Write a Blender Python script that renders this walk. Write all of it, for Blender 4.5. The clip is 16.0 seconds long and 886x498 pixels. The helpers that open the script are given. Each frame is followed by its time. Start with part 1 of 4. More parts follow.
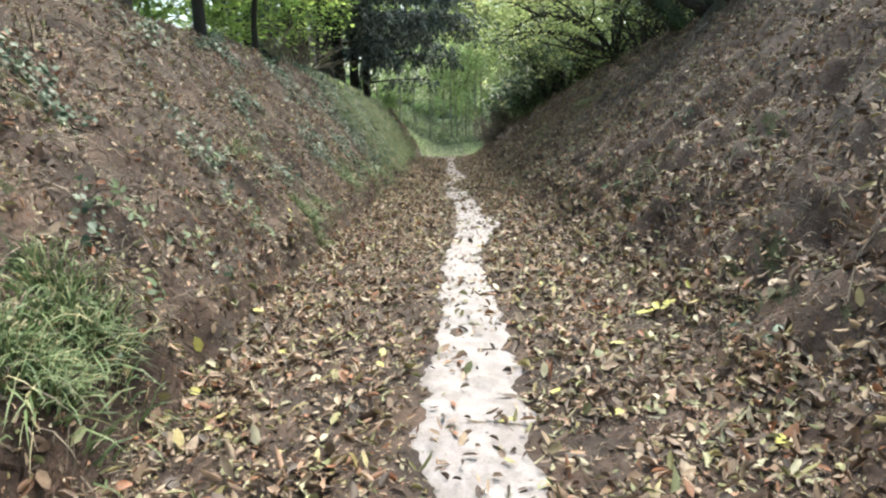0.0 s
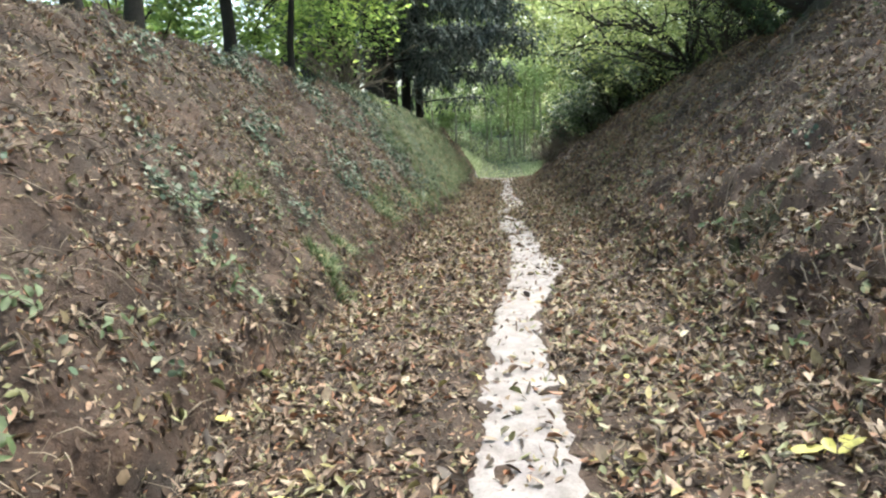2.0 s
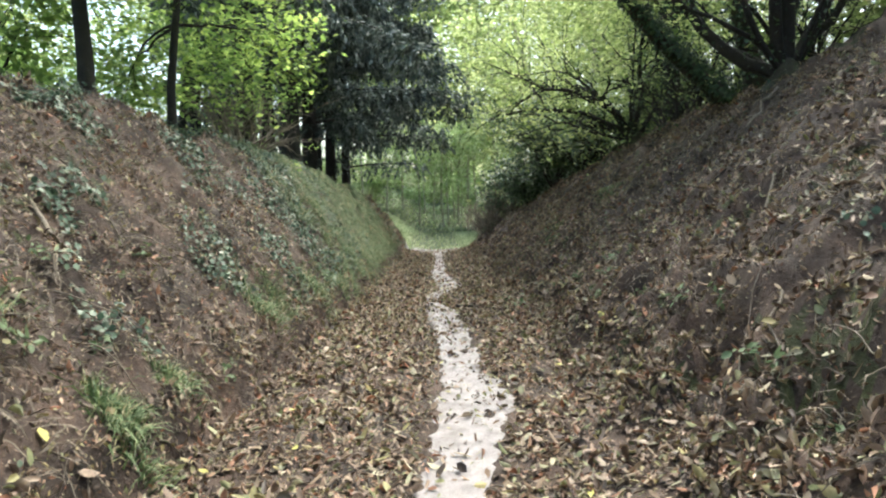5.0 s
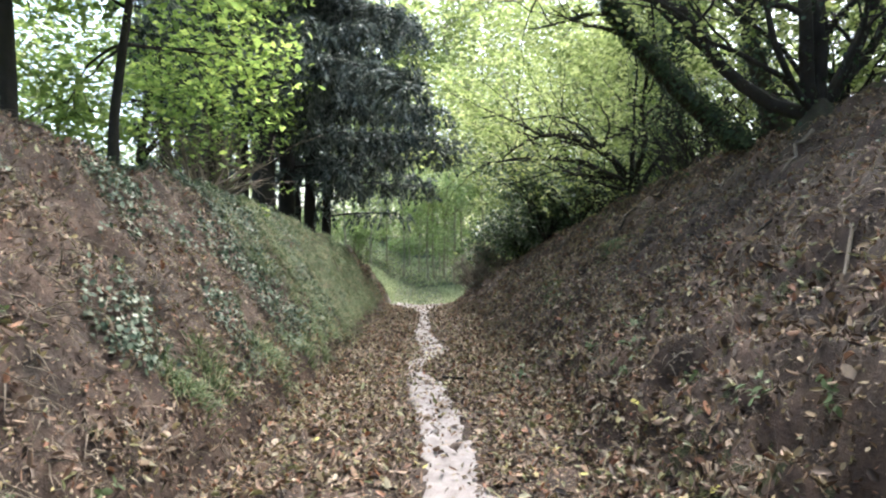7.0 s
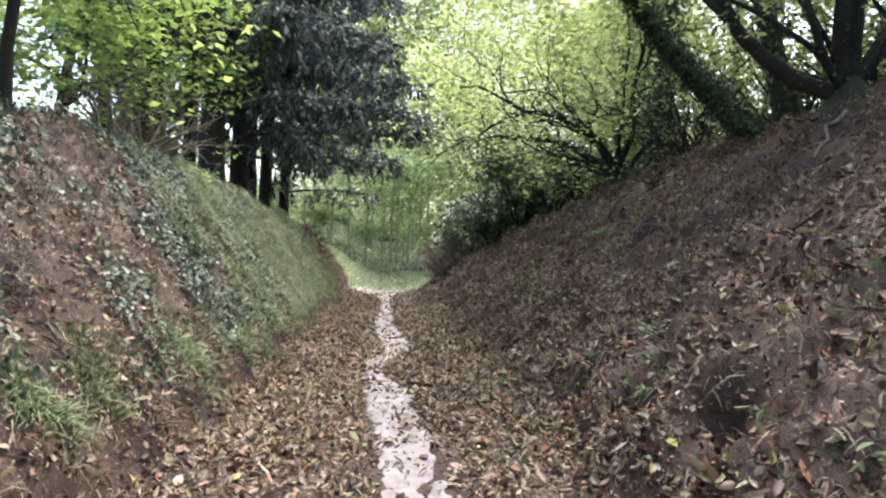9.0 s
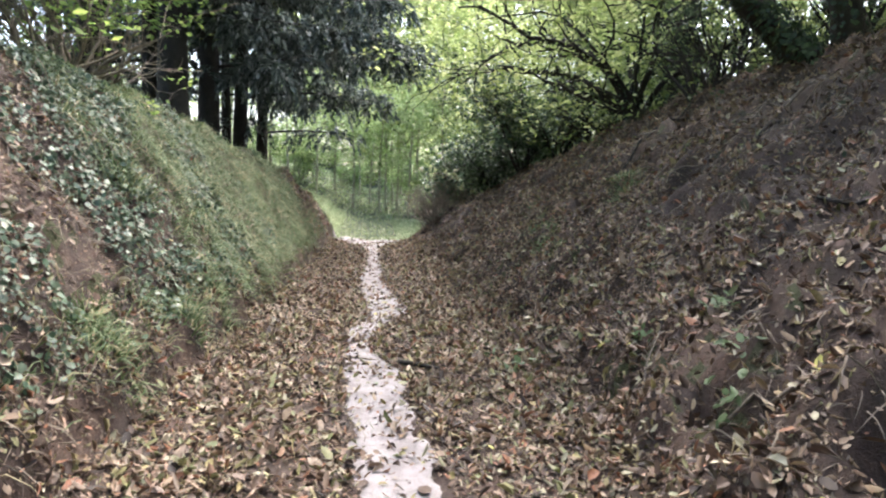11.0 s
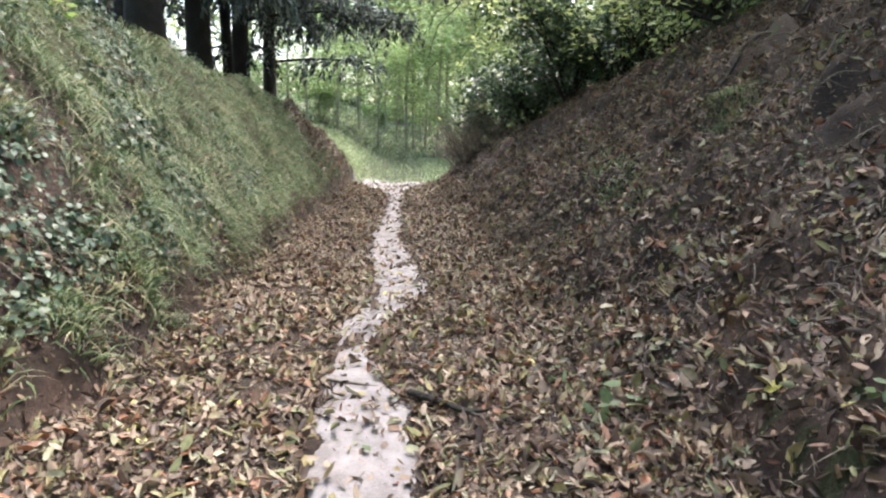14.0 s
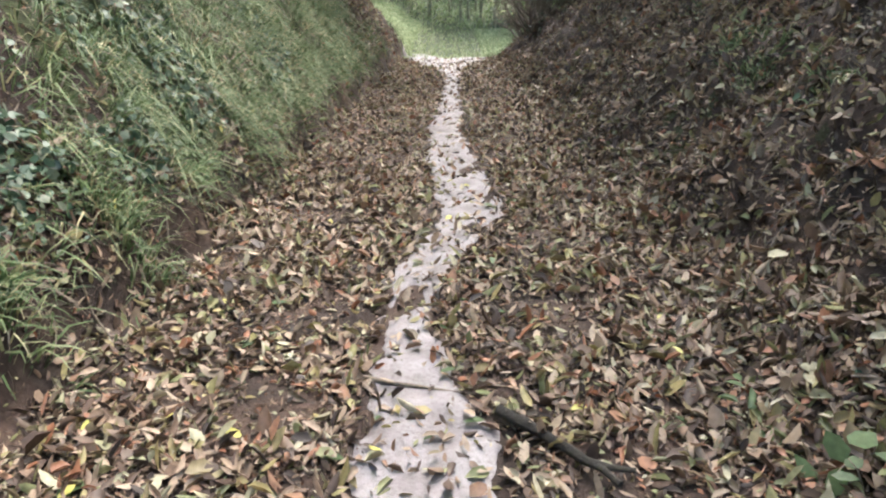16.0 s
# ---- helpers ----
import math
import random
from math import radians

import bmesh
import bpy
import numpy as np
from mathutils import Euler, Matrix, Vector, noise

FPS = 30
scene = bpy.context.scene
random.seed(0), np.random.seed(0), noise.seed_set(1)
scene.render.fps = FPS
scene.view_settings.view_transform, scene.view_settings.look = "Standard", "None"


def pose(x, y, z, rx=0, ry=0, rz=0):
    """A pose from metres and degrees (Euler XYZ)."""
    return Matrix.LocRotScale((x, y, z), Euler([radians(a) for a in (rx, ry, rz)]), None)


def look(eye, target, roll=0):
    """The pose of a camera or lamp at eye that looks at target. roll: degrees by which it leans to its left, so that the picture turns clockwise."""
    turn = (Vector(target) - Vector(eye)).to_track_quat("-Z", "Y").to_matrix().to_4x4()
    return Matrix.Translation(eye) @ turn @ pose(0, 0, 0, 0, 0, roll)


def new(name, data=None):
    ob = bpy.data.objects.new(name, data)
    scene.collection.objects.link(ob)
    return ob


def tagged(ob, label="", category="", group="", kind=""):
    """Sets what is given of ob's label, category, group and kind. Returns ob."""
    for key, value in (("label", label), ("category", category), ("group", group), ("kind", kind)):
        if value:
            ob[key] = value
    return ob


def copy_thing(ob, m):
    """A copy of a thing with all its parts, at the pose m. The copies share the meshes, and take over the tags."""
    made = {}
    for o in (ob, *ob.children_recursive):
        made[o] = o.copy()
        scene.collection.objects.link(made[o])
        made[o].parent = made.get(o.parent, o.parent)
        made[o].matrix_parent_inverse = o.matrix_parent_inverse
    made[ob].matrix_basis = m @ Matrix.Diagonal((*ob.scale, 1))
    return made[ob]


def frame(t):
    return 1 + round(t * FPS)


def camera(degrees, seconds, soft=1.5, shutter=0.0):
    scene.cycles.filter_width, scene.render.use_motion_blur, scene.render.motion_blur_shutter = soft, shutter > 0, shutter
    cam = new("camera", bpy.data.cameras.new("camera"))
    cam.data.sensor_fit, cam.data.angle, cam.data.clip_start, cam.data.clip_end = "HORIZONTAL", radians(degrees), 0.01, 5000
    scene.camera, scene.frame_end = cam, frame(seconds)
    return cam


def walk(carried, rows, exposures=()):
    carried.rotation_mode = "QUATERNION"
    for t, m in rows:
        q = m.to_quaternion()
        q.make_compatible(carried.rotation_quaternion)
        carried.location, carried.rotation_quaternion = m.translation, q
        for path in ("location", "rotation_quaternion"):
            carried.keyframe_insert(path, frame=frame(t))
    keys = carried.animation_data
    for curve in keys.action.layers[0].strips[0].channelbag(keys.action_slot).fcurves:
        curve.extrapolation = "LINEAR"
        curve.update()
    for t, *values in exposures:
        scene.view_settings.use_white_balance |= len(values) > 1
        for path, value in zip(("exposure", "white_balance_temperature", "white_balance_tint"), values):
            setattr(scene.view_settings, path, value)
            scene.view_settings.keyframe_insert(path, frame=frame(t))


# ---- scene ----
cam = camera(71.0, 16.0, 2.2)
EV, KELVIN, TINT = 2.39, 6200, 8
# the path walked
METRES, EYE, TILT, LEAN, TURN = 12.7, 1.5, 0.0, 0.0, 0.0
ROWS = [
    (0.0, 0.0, 0.0, 0.0, -0.42, -11.19, 2.13),
    (0.5, 0.0088, 0.031, 0.003, 3.63, -8.25, 3.03),
    (1.0, 0.0046, 0.0685, 0.0012, -0.08, -11.43, 1.69),
    (1.5, 0.0019, 0.0952, 0.0005, 2.44, -10.86, 2.16),
    (2.0, 0.0086, 0.1302, 0.0051, 4.89, -9.28, 2.98),
    (2.5, 0.0102, 0.1581, 0.0048, 2.08, -7.31, 0.88),
    (3.0, 0.0076, 0.1886, 0.0073, 2.81, -9.99, 2.45),
    (3.5, 0.0127, 0.2231, 0.0086, 2.94, -5.88, 2.43),
    (4.0, 0.0141, 0.2539, 0.0068, 2.95, -8.12, 1.3),
    (4.5, 0.0123, 0.2877, 0.0109, -1.47, -8.36, -0.2),
    (5.0, 0.0172, 0.3212, 0.013, -1.07, -3.49, 1.83),
    (7.5, 0.0179, 0.473, 0.0145, -3.78, 1.39, -0.05),
    (8.0, 0.0126, 0.5019, 0.0158, -6.45, -0.25, -1.03),
    (8.5, 0.0163, 0.5329, 0.0153, -6.79, -0.19, -0.11),
    (9.0, 0.0158, 0.5612, 0.0119, -5.9, 0.03, -1.46),
    (9.5, 0.0112, 0.5894, 0.0149, -8.08, -0.55, -1.46),
    (12.0, 0.0286, 0.7516, 0.0079, -6.29, -6.48, -1.67),
    (12.5, 0.031, 0.7833, 0.0068, -10.49, -6.31, -1.62),
    (13.0, 0.0301, 0.81, 0.0054, -9.57, -9.27, -1.71),
    (13.5, 0.0383, 0.8446, 0.0075, -5.12, -8.04, -0.01),
    (14.0, 0.0407, 0.8701, 0.0056, -4.05, -10.51, -0.57),
    (14.5, 0.0375, 0.8973, 0.0068, -3.06, -15.35, 0.37),
    (15.0, 0.0376, 0.929, 0.0013, 0.37, -16.84, 1.95),
    (15.5, 0.0373, 0.9583, 0.0029, 3.7, -17.75, 0.43),
    (16.0, 0.032, 0.9871, 0.0023, 0.54, -21.7, 0.81),
]
walk(cam, [(t, pose(0, 0, EYE, TILT, LEAN, TURN) @ pose(METRES * x, METRES * y, METRES * z, 90 + pitch, roll, yaw)) for t, x, y, z, yaw, pitch, roll in ROWS],
     [(0.0, EV, KELVIN, TINT - 6), (5.0, EV, KELVIN - 50, TINT - 7), (8.5, EV + 0.15, KELVIN - 100, TINT + 5), (12.5, EV + 0.36, KELVIN - 150, TINT + 5), (16.0, EV + 0.25, KELVIN - 150, TINT + 2)])

# ---- light ----
SUN_EL, SUN_AZ = radians(62), radians(36)
world = bpy.data.worlds.new("overcast_sky")
scene.world = world
world.use_nodes = True
wn = world.node_tree.nodes
sky = wn.new("ShaderNodeTexSky")
sky.sky_type = "NISHITA"
sky.sun_disc = False
sky.sun_elevation, sky.sun_rotation = SUN_EL, SUN_AZ
sky.air_density, sky.dust_density, sky.ozone_density = 1.2, 6.0, 1.0
wn["Background"].inputs["Strength"].default_value = 0.15
world.node_tree.links.new(sky.outputs["Color"], wn["Background"].inputs["Color"])
sun = new("sun", bpy.data.lights.new("sun", "SUN"))
sun.data.energy, sun.data.angle, sun.data.color = 1.2, radians(60), (1.0, 0.95, 0.86)
sun_dir = Vector((math.sin(SUN_AZ) * math.cos(SUN_EL), math.cos(SUN_AZ) * math.cos(SUN_EL), math.sin(SUN_EL)))
sun.matrix_world = look(sun_dir * 60, (0, 0, 0))

rng = np.random.default_rng(7)


# ---- materials ----
def nodes_of(name):
    m = bpy.data.materials.new(name)
    m.use_nodes = True
    return m, m.node_tree.nodes, m.node_tree.links, m.node_tree.nodes["Principled BSDF"]


def ramp_node(n, stops):
    r = n.new("ShaderNodeValToRGB")
    e = r.color_ramp.elements
    while len(e) < len(stops):
        e.new(0.5)
    for el, (p, c) in zip(e, stops):
        el.position, el.color = p, (*c, 1)
    return r


def noise_node(n, l, scale, detail=6, rough=0.6, coord=None):
    t = n.new("ShaderNodeTexNoise")
    t.inputs["Scale"].default_value, t.inputs["Detail"].default_value = scale, detail
    t.inputs["Roughness"].default_value = rough
    if coord is None:
        coord = n.new("ShaderNodeTexCoord").outputs["Object"]
    l.new(coord, t.inputs["Vector"])
    return t


def surface(name, stops, scale, fine, rough, bump, stops2=None):
    """Two-scale mottled surface with fine relief."""
    m, n, l, b = nodes_of(name)
    co = n.new("ShaderNodeTexCoord").outputs["Object"]
    big = noise_node(n, l, scale, 8, 0.65, co)
    small = noise_node(n, l, fine, 6, 0.7, co)
    r1 = ramp_node(n, stops)
    r2 = ramp_node(n, stops2 or [(0.3, (0.55, 0.55, 0.55)), (0.7, (1.25, 1.25, 1.25))])
    l.new(big.outputs["Fac"], r1.inputs["Fac"])
    l.new(small.outputs["Fac"], r2.inputs["Fac"])
    mix = n.new("ShaderNodeMix")
    mix.data_type, mix.blend_type = "RGBA", "MULTIPLY"
    mix.inputs["Factor"].default_value = 1.0
    l.new(r1.outputs["Color"], mix.inputs["A"])
    l.new(r2.outputs["Color"], mix.inputs["B"])
    l.new(mix.outputs["Result"], b.inputs["Base Color"])
    b.inputs["Roughness"].default_value = rough
    bp = n.new("ShaderNodeBump")
    bp.inputs["Strength"].default_value, bp.inputs["Distance"].default_value = bump, 0.02
    l.new(small.outputs["Fac"], bp.inputs["Height"])
    l.new(bp.outputs["Normal"], b.inputs["Normal"])
    return m


def leaf_mat(name, stops, rough=0.55, through_light=0.35, gloss=0.4):
    """Leaf colours that differ from leaf to leaf, part of the light going through."""
    m, n, l, b = nodes_of(name)
    geo = n.new("ShaderNodeNewGeometry")
    r = ramp_node(n, stops)
    l.new(geo.outputs["Random Per Island"], r.inputs["Fac"])
    mott = noise_node(n, l, 35, 3)
    r2 = ramp_node(n, [(0.3, (0.7, 0.7, 0.7)), (0.7, (1.15, 1.15, 1.15))])
    l.new(mott.outputs["Fac"], r2.inputs["Fac"])
    mix = n.new("ShaderNodeMix")
    mix.data_type, mix.blend_type = "RGBA", "MULTIPLY"
    mix.inputs["Factor"].default_value = 1.0
    l.new(r.outputs["Color"], mix.inputs["A"])
    l.new(r2.outputs["Color"], mix.inputs["B"])
    l.new(mix.outputs["Result"], b.inputs["Base Color"])
    b.inputs["Roughness"].default_value = rough
    b.inputs["Specular IOR Level"].default_value = gloss
    if through_light > 0:
        tr = n.new("ShaderNodeBsdfTranslucent")
        l.new(mix.outputs["Result"], tr.inputs["Color"])
        ms = n.new("ShaderNodeMixShader")
        ms.inputs["Fac"].default_value = through_light
        l.new(b.outputs["BSDF"], ms.inputs[1])
        l.new(tr.outputs["BSDF"], ms.inputs[2])
        l.new(ms.outputs["Shader"], n["Material Output"].inputs["Surface"])
    return m


SOIL = surface("damp_soil", [(0.3, (0.011, 0.006, 0.004)), (0.5, (0.040, 0.023, 0.016)), (0.72, (0.105, 0.064, 0.046))], 2.2, 38, 0.85, 0.9)
MOSS = surface("dark_moss", [(0.3, (0.018, 0.018, 0.008)), (0.55, (0.04, 0.045, 0.016)), (0.75, (0.075, 0.08, 0.03))], 3.0, 50, 0.95, 1.0)
TURF = surface("mossy_turf", [(0.3, (0.03, 0.034, 0.014)), (0.55, (0.06, 0.072, 0.028)), (0.75, (0.10, 0.115, 0.05))], 1.6, 45, 0.9, 0.9)
CHALK = surface("wet_chalk", [(0.3, (0.135, 0.115, 0.115)), (0.5, (0.218, 0.195, 0.20)), (0.72, (0.30, 0.278, 0.285))], 5.0, 60, 0.55, 0.5,
                [(0.28, (0.62, 0.58, 0.55)), (0.5, (1.0, 1.0, 1.0)), (0.75, (1.12, 1.12, 1.12))])
LITTER = leaf_mat("leaf_litter", [(0.0, (0.03, 0.02, 0.016)), (0.20, (0.085, 0.056, 0.042)), (0.38, (0.20, 0.135, 0.095)), (0.60, (0.33, 0.255, 0.185)),
                                  (0.70, (0.25, 0.105, 0.055)), (0.76, (0.10, 0.075, 0.055)), (0.82, (0.29, 0.24, 0.11)), (0.90, (0.17, 0.185, 0.085)), (1.0, (0.42, 0.37, 0.27))], 0.55, 0.12, 0.4)
# darker leaf tones, mixed in to lower the tone of the right bank
DARKLEAF = leaf_mat("dark_brown_leaf", [(0.0, (0.028, 0.016, 0.009)), (0.5, (0.10, 0.061, 0.036)), (0.8, (0.21, 0.145, 0.085)), (1.0, (0.36, 0.28, 0.17))], 0.6, 0.08, 0.4)
YELLOW = leaf_mat("yellow_leaf", [(0.0, (0.44, 0.37, 0.07)), (0.5, (0.50, 0.46, 0.13)), (1.0, (0.36, 0.40, 0.13))], 0.5, 0.2)
# the palest greens include some sky sheen, put into the leaf colour
IVY = leaf_mat("ivy_leaf", [(0.0, (0.02, 0.045, 0.026)), (0.45, (0.07, 0.115, 0.072)), (0.8, (0.13, 0.17, 0.12)), (1.0, (0.20, 0.225, 0.16))], 0.46, 0.15, 0.42)
TREEIVY = leaf_mat("tree_ivy_leaf", [(0.0, (0.012, 0.028, 0.012)), (0.6, (0.03, 0.06, 0.025)), (1.0, (0.07, 0.11, 0.045))], 0.45, 0.12, 0.4)
GRASS = leaf_mat("grass_blade", [(0.0, (0.05, 0.085, 0.035)), (0.5, (0.13, 0.185, 0.08)), (0.8, (0.22, 0.27, 0.135)), (1.0, (0.38, 0.33, 0.20))], 0.55, 0.3)
# meadow and woodland leaf tones are raised to carry the clearing's daylight
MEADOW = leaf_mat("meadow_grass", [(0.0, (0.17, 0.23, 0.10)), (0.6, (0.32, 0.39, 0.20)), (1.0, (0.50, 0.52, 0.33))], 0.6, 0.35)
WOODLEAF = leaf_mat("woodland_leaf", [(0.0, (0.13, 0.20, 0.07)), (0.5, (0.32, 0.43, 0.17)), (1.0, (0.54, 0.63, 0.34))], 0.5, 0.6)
MAPLE = leaf_mat("maple_leaf", [(0.0, (0.13, 0.20, 0.07)), (0.5, (0.25, 0.37, 0.10)), (1.0, (0.46, 0.57, 0.17))], 0.5, 0.65)
LIME = leaf_mat("lime_leaf", [(0.0, (0.12, 0.17, 0.055)), (0.5, (0.29, 0.36, 0.12)), (1.0, (0.48, 0.54, 0.24))], 0.5, 0.62)
NEEDLE = leaf_mat("conifer_spray", [(0.0, (0.035, 0.05, 0.042)), (0.5, (0.10, 0.125, 0.11)), (0.85, (0.21, 0.235, 0.215)), (1.0, (0.34, 0.36, 0.34))], 0.7, 0.15, 0.15)
HOLLY = leaf_mat("evergreen_leaf", [(0.0, (0.022, 0.05, 0.02)), (0.6, (0.05, 0.10, 0.04)), (1.0, (0.13, 0.20, 0.08))], 0.32, 0.12, 0.6)
BARK = surface("dark_bark", [(0.3, (0.012, 0.010, 0.008)), (0.55, (0.026, 0.022, 0.018)), (0.8, (0.06, 0.052, 0.042))], 4, 50, 0.9, 1.0)
MOSSBARK = surface("mossy_bark", [(0.3, (0.018, 0.015, 0.011)), (0.5, (0.042, 0.037, 0.025)), (0.7, (0.05, 0.062, 0.025))], 3, 45, 0.9, 1.0)
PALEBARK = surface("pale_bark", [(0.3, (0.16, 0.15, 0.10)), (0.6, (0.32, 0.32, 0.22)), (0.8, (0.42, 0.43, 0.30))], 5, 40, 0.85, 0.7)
SEED = leaf_mat("seedling_leaf", [(0.0, (0.05, 0.085, 0.04)), (0.6, (0.10, 0.145, 0.065)), (1.0, (0.19, 0.22, 0.11))], 0.5, 0.3)
TWIG = surface("dead_twig", [(0.3, (0.10, 0.08, 0.06)), (0.6, (0.22, 0.18, 0.14)), (0.8, (0.34, 0.29, 0.23))], 3, 60, 0.85, 0.6)


# ---- helpers ----
def nz(x, y, wl, seed, n=7):
    """Smooth noise in about -1..1 with a given wavelength."""
    r = np.random.default_rng(seed)
    a, p, k = r.uniform(0, 2 * np.pi, n), r.uniform(0, 2 * np.pi, n), r.uniform(0.7, 1.5, n)
    s = 0
    for i in range(n):
        s = s + np.sin((x * np.cos(a[i]) + y * np.sin(a[i])) * 2 * np.pi * k[i] / wl + p[i])
    return s / math.sqrt(n) * 0.75


def mesh_np(name, verts, faces, material, smooth=False):
    """A mesh from arrays; every face has the same number of corners."""
    me = bpy.data.meshes.new(name)
    verts, faces = np.asarray(verts, np.float32), np.asarray(faces, np.int32)
    k = faces.shape[1]
    me.vertices.add(len(verts))
    me.vertices.foreach_set("co", verts.ravel())
    me.loops.add(faces.size)
    me.loops.foreach_set("vertex_index", faces.ravel())
    me.polygons.add(len(faces))
    me.polygons.foreach_set("loop_start", np.arange(0, faces.size, k, dtype=np.int32))
    for m in material if isinstance(material, list) else [material]:
        me.materials.append(m)
    if smooth:
        me.polygons.foreach_set("use_smooth", np.ones(len(faces), bool))
    me.update(calc_edges=True)
    return me


def thing(name, label, category, loc=(0, 0, 0), group=""):
    ob = new(name)
    ob.empty_display_size = 0.2
    ob.location = loc
    return tagged(ob, label, category, group)


def child(name, me, parent, label=""):
    ob = new(name, me)
    ob.parent = parent
    return tagged(ob, label)


def smooth(a, b, v):
    s = np.clip((v - a) / (b - a), 0, 1)
    return s * s * (3 - 2 * s)


# ---- shape of the sunken lane ----
def left_toe(y):
    return np.interp(y, [0, 5, 8, 12, 15, 18, 23, 32, 40], [-1.6, -1.58, -1.52, -1.38, -1.25, -1.1, -0.98, -0.95, -1.5]) + 0.06 * nz(y, 0 * y, 0.9, 3)


def right_toe(y):
    return np.interp(y, [0, 7, 10, 14, 18, 30, 40], [1.55, 1.5, 1.4, 1.65, 1.65, 1.55, 2.5]) + 0.10 * nz(y, 0 * y, 1.6, 4)


def height(x, y, fine=True):
    x, y = np.asarray(x, float), np.asarray(y, float)
    z = np.interp(y, [-20, 0, 14, 17, 20, 27, 31, 35, 44, 60, 120], [0, 0, 0.04, 0.10, 0.13, 0.12, 0.02, -0.25, 0.3, 1.8, 5])
    lt, rt = left_toe(y), right_toe(y)
    u = np.maximum(lt - x, 0)
    sl = np.interp(y, [9, 16, 22, 26, 30], [1.15, 1.45, 1.5, 2.1, 2.1])
    hc = np.interp(y, [0, 12, 17, 20, 23.7, 27, 31, 36, 60], [3.15, 3.1, 2.8, 2.65, 2.2, 1.85, 1.25, 0.3, 0.3])
    scarp = 0.26 * smooth(0, 0.10, u) * smooth(40, 30, y)
    raw = scarp + sl * u
    k = 0.24
    left = -k * np.log(np.exp(-raw / k) + np.exp(-hc / k))
    left = np.where(u > 0, np.maximum(left, 0) + 0.03 * np.maximum(u - 3, 0), 0)
    v = np.maximum(x - rt, 0)
    hr = np.interp(y, [0, 14, 16, 19, 22, 26.8, 31.5, 35, 60], [4.7, 4.6, 3.8, 3.75, 3.4, 2.15, 0.75, 0.2, 0.2])
    rawr = 0.78 * v * v / (v + 0.12)
    k = 0.2
    right = -k * np.log(np.exp(-rawr / k) + np.exp(-hr / k))
    right = np.where(v > 0, np.maximum(right, 0) + 0.12 * np.maximum(v - 5, 0), 0)
    right = np.where(v > 14, np.minimum(right, hr + 1.2), right)
    z = z + left + right + smooth(30.5, 37, y) * 0.34 * np.clip(0.2 - x, 0, 6)
    bank = np.clip(u / 0.4, 0, 1) + np.clip(v / 0.5, 0, 1)
    z = z + bank * (0.10 * nz(x, y, 2.3, 11) + 0.06 * nz(x, y, 0.8, 12) + 0.07 * nz(x * 1.6, y * 0.6, 0.9, 16))
    z = z + np.clip(v / 0.7, 0, 1) * smooth(34, 30, y) * 0.07 * np.abs(nz(x * 1.3, y * 0.8, 0.75, 18))
    z = z - 0.22 * smooth(0.4, 1.0, nz(x, y * 0.8, 1.1, 17)) * np.clip(v / 0.5, 0, 1) * smooth(34, 30, y)
    z = z - 0.30 * hollow(x, y) + 0.13 * hollow(x - 0.34, y)
    z = z - 0.045 * np.exp(-((x - 0.35) / 0.5) ** 2) + 0.02 * nz(x, y, 1.4, 13)
    if fine:
        z = z + (0.35 + bank) * (0.028 * nz(x, y, 0.36, 14) + 0.012 * nz(x, y, 0.17, 15))
    return z


def hollow(x, y):
    """A gully standing in for the mossy undercut at the bank's foot, 0 to 1."""
    mid = 2.34 + 0.12 * nz(y, 0 * y, 2.4, 19)
    return np.exp(-((x - mid) / 0.15) ** 2) * smooth(0.0, 0.5, nz(y, 0 * y, 1.5, 20) + 0.5 * nz(x, y, 0.5, 27)) * smooth(5.5, 6.8, y) * smooth(14.2, 13.2, y)


def normals(x, y, e=0.08):
    gx = (height(x + e, y, False) - height(x - e, y, False)) / (2 * e)
    gy = (height(x, y + e, False) - height(x, y - e, False)) / (2 * e)
    n = np.stack([-gx, -gy, np.ones_like(gx)], 1)
    return n / np.linalg.norm(n, axis=1, keepdims=True)


def grass_mask(x, y):
    """Where the left bank and the far clearing are grassy."""
    far = smooth(30.5, 32.5, y + 0.6 * nz(x, y, 1.5, 21) - 1.2 * np.exp(-((x - 0.5) / 1.0) ** 2))
    bank = smooth(14.6, 17.0, y + 0.9 * nz(x, y, 2.2, 22)) * smooth(0.04, 0.22, left_toe(y) - x) * smooth(25.4, 23.8, y + 0.8 * (x + 2))
    return np.maximum(far, bank)


def axis(stops):
    out = [np.arange(a, b, s) for a, b, s in stops]
    return np.concatenate(out + [[stops[-1][1]]])


xs = axis([(-400, -60, 40), (-60, -12, 4), (-12, -5, 0.5), (-5, -3.2, 0.1), (-3.2, 4.2, 0.05), (4.2, 8, 0.1), (8, 16, 0.6), (16, 60, 4), (60, 400, 40)])
ys = axis([(-400, -60, 40), (-60, -8, 4), (-8, 0, 0.4), (0, 22, 0.055), (22, 34, 0.12), (34, 60, 0.8), (60, 120, 5), (120, 600, 40)])
X, Y = np.meshgrid(xs, ys)
Z = height(X, Y)
nxs, nys = len(xs), len(ys)
idx = np.arange(nxs * nys).reshape(nys, nxs)
quads = np.stack([idx[:-1, :-1], idx[:-1, 1:], idx[1:, 1:], idx[1:, :-1]], -1).reshape(-1, 4)
ground_me = mesh_np("ground", np.stack([X.ravel(), Y.ravel(), Z.ravel()], 1), quads, [SOIL, TURF, MOSS], True)
cx, cy = (X[:-1, :-1] + X[1:, 1:]).ravel() / 2, (Y[:-1, :-1] + Y[1:, 1:]).ravel() / 2
grassy = grass_mask(cx, cy) > 0.5 + 0.25 * nz(cx, cy, 0.3, 23)
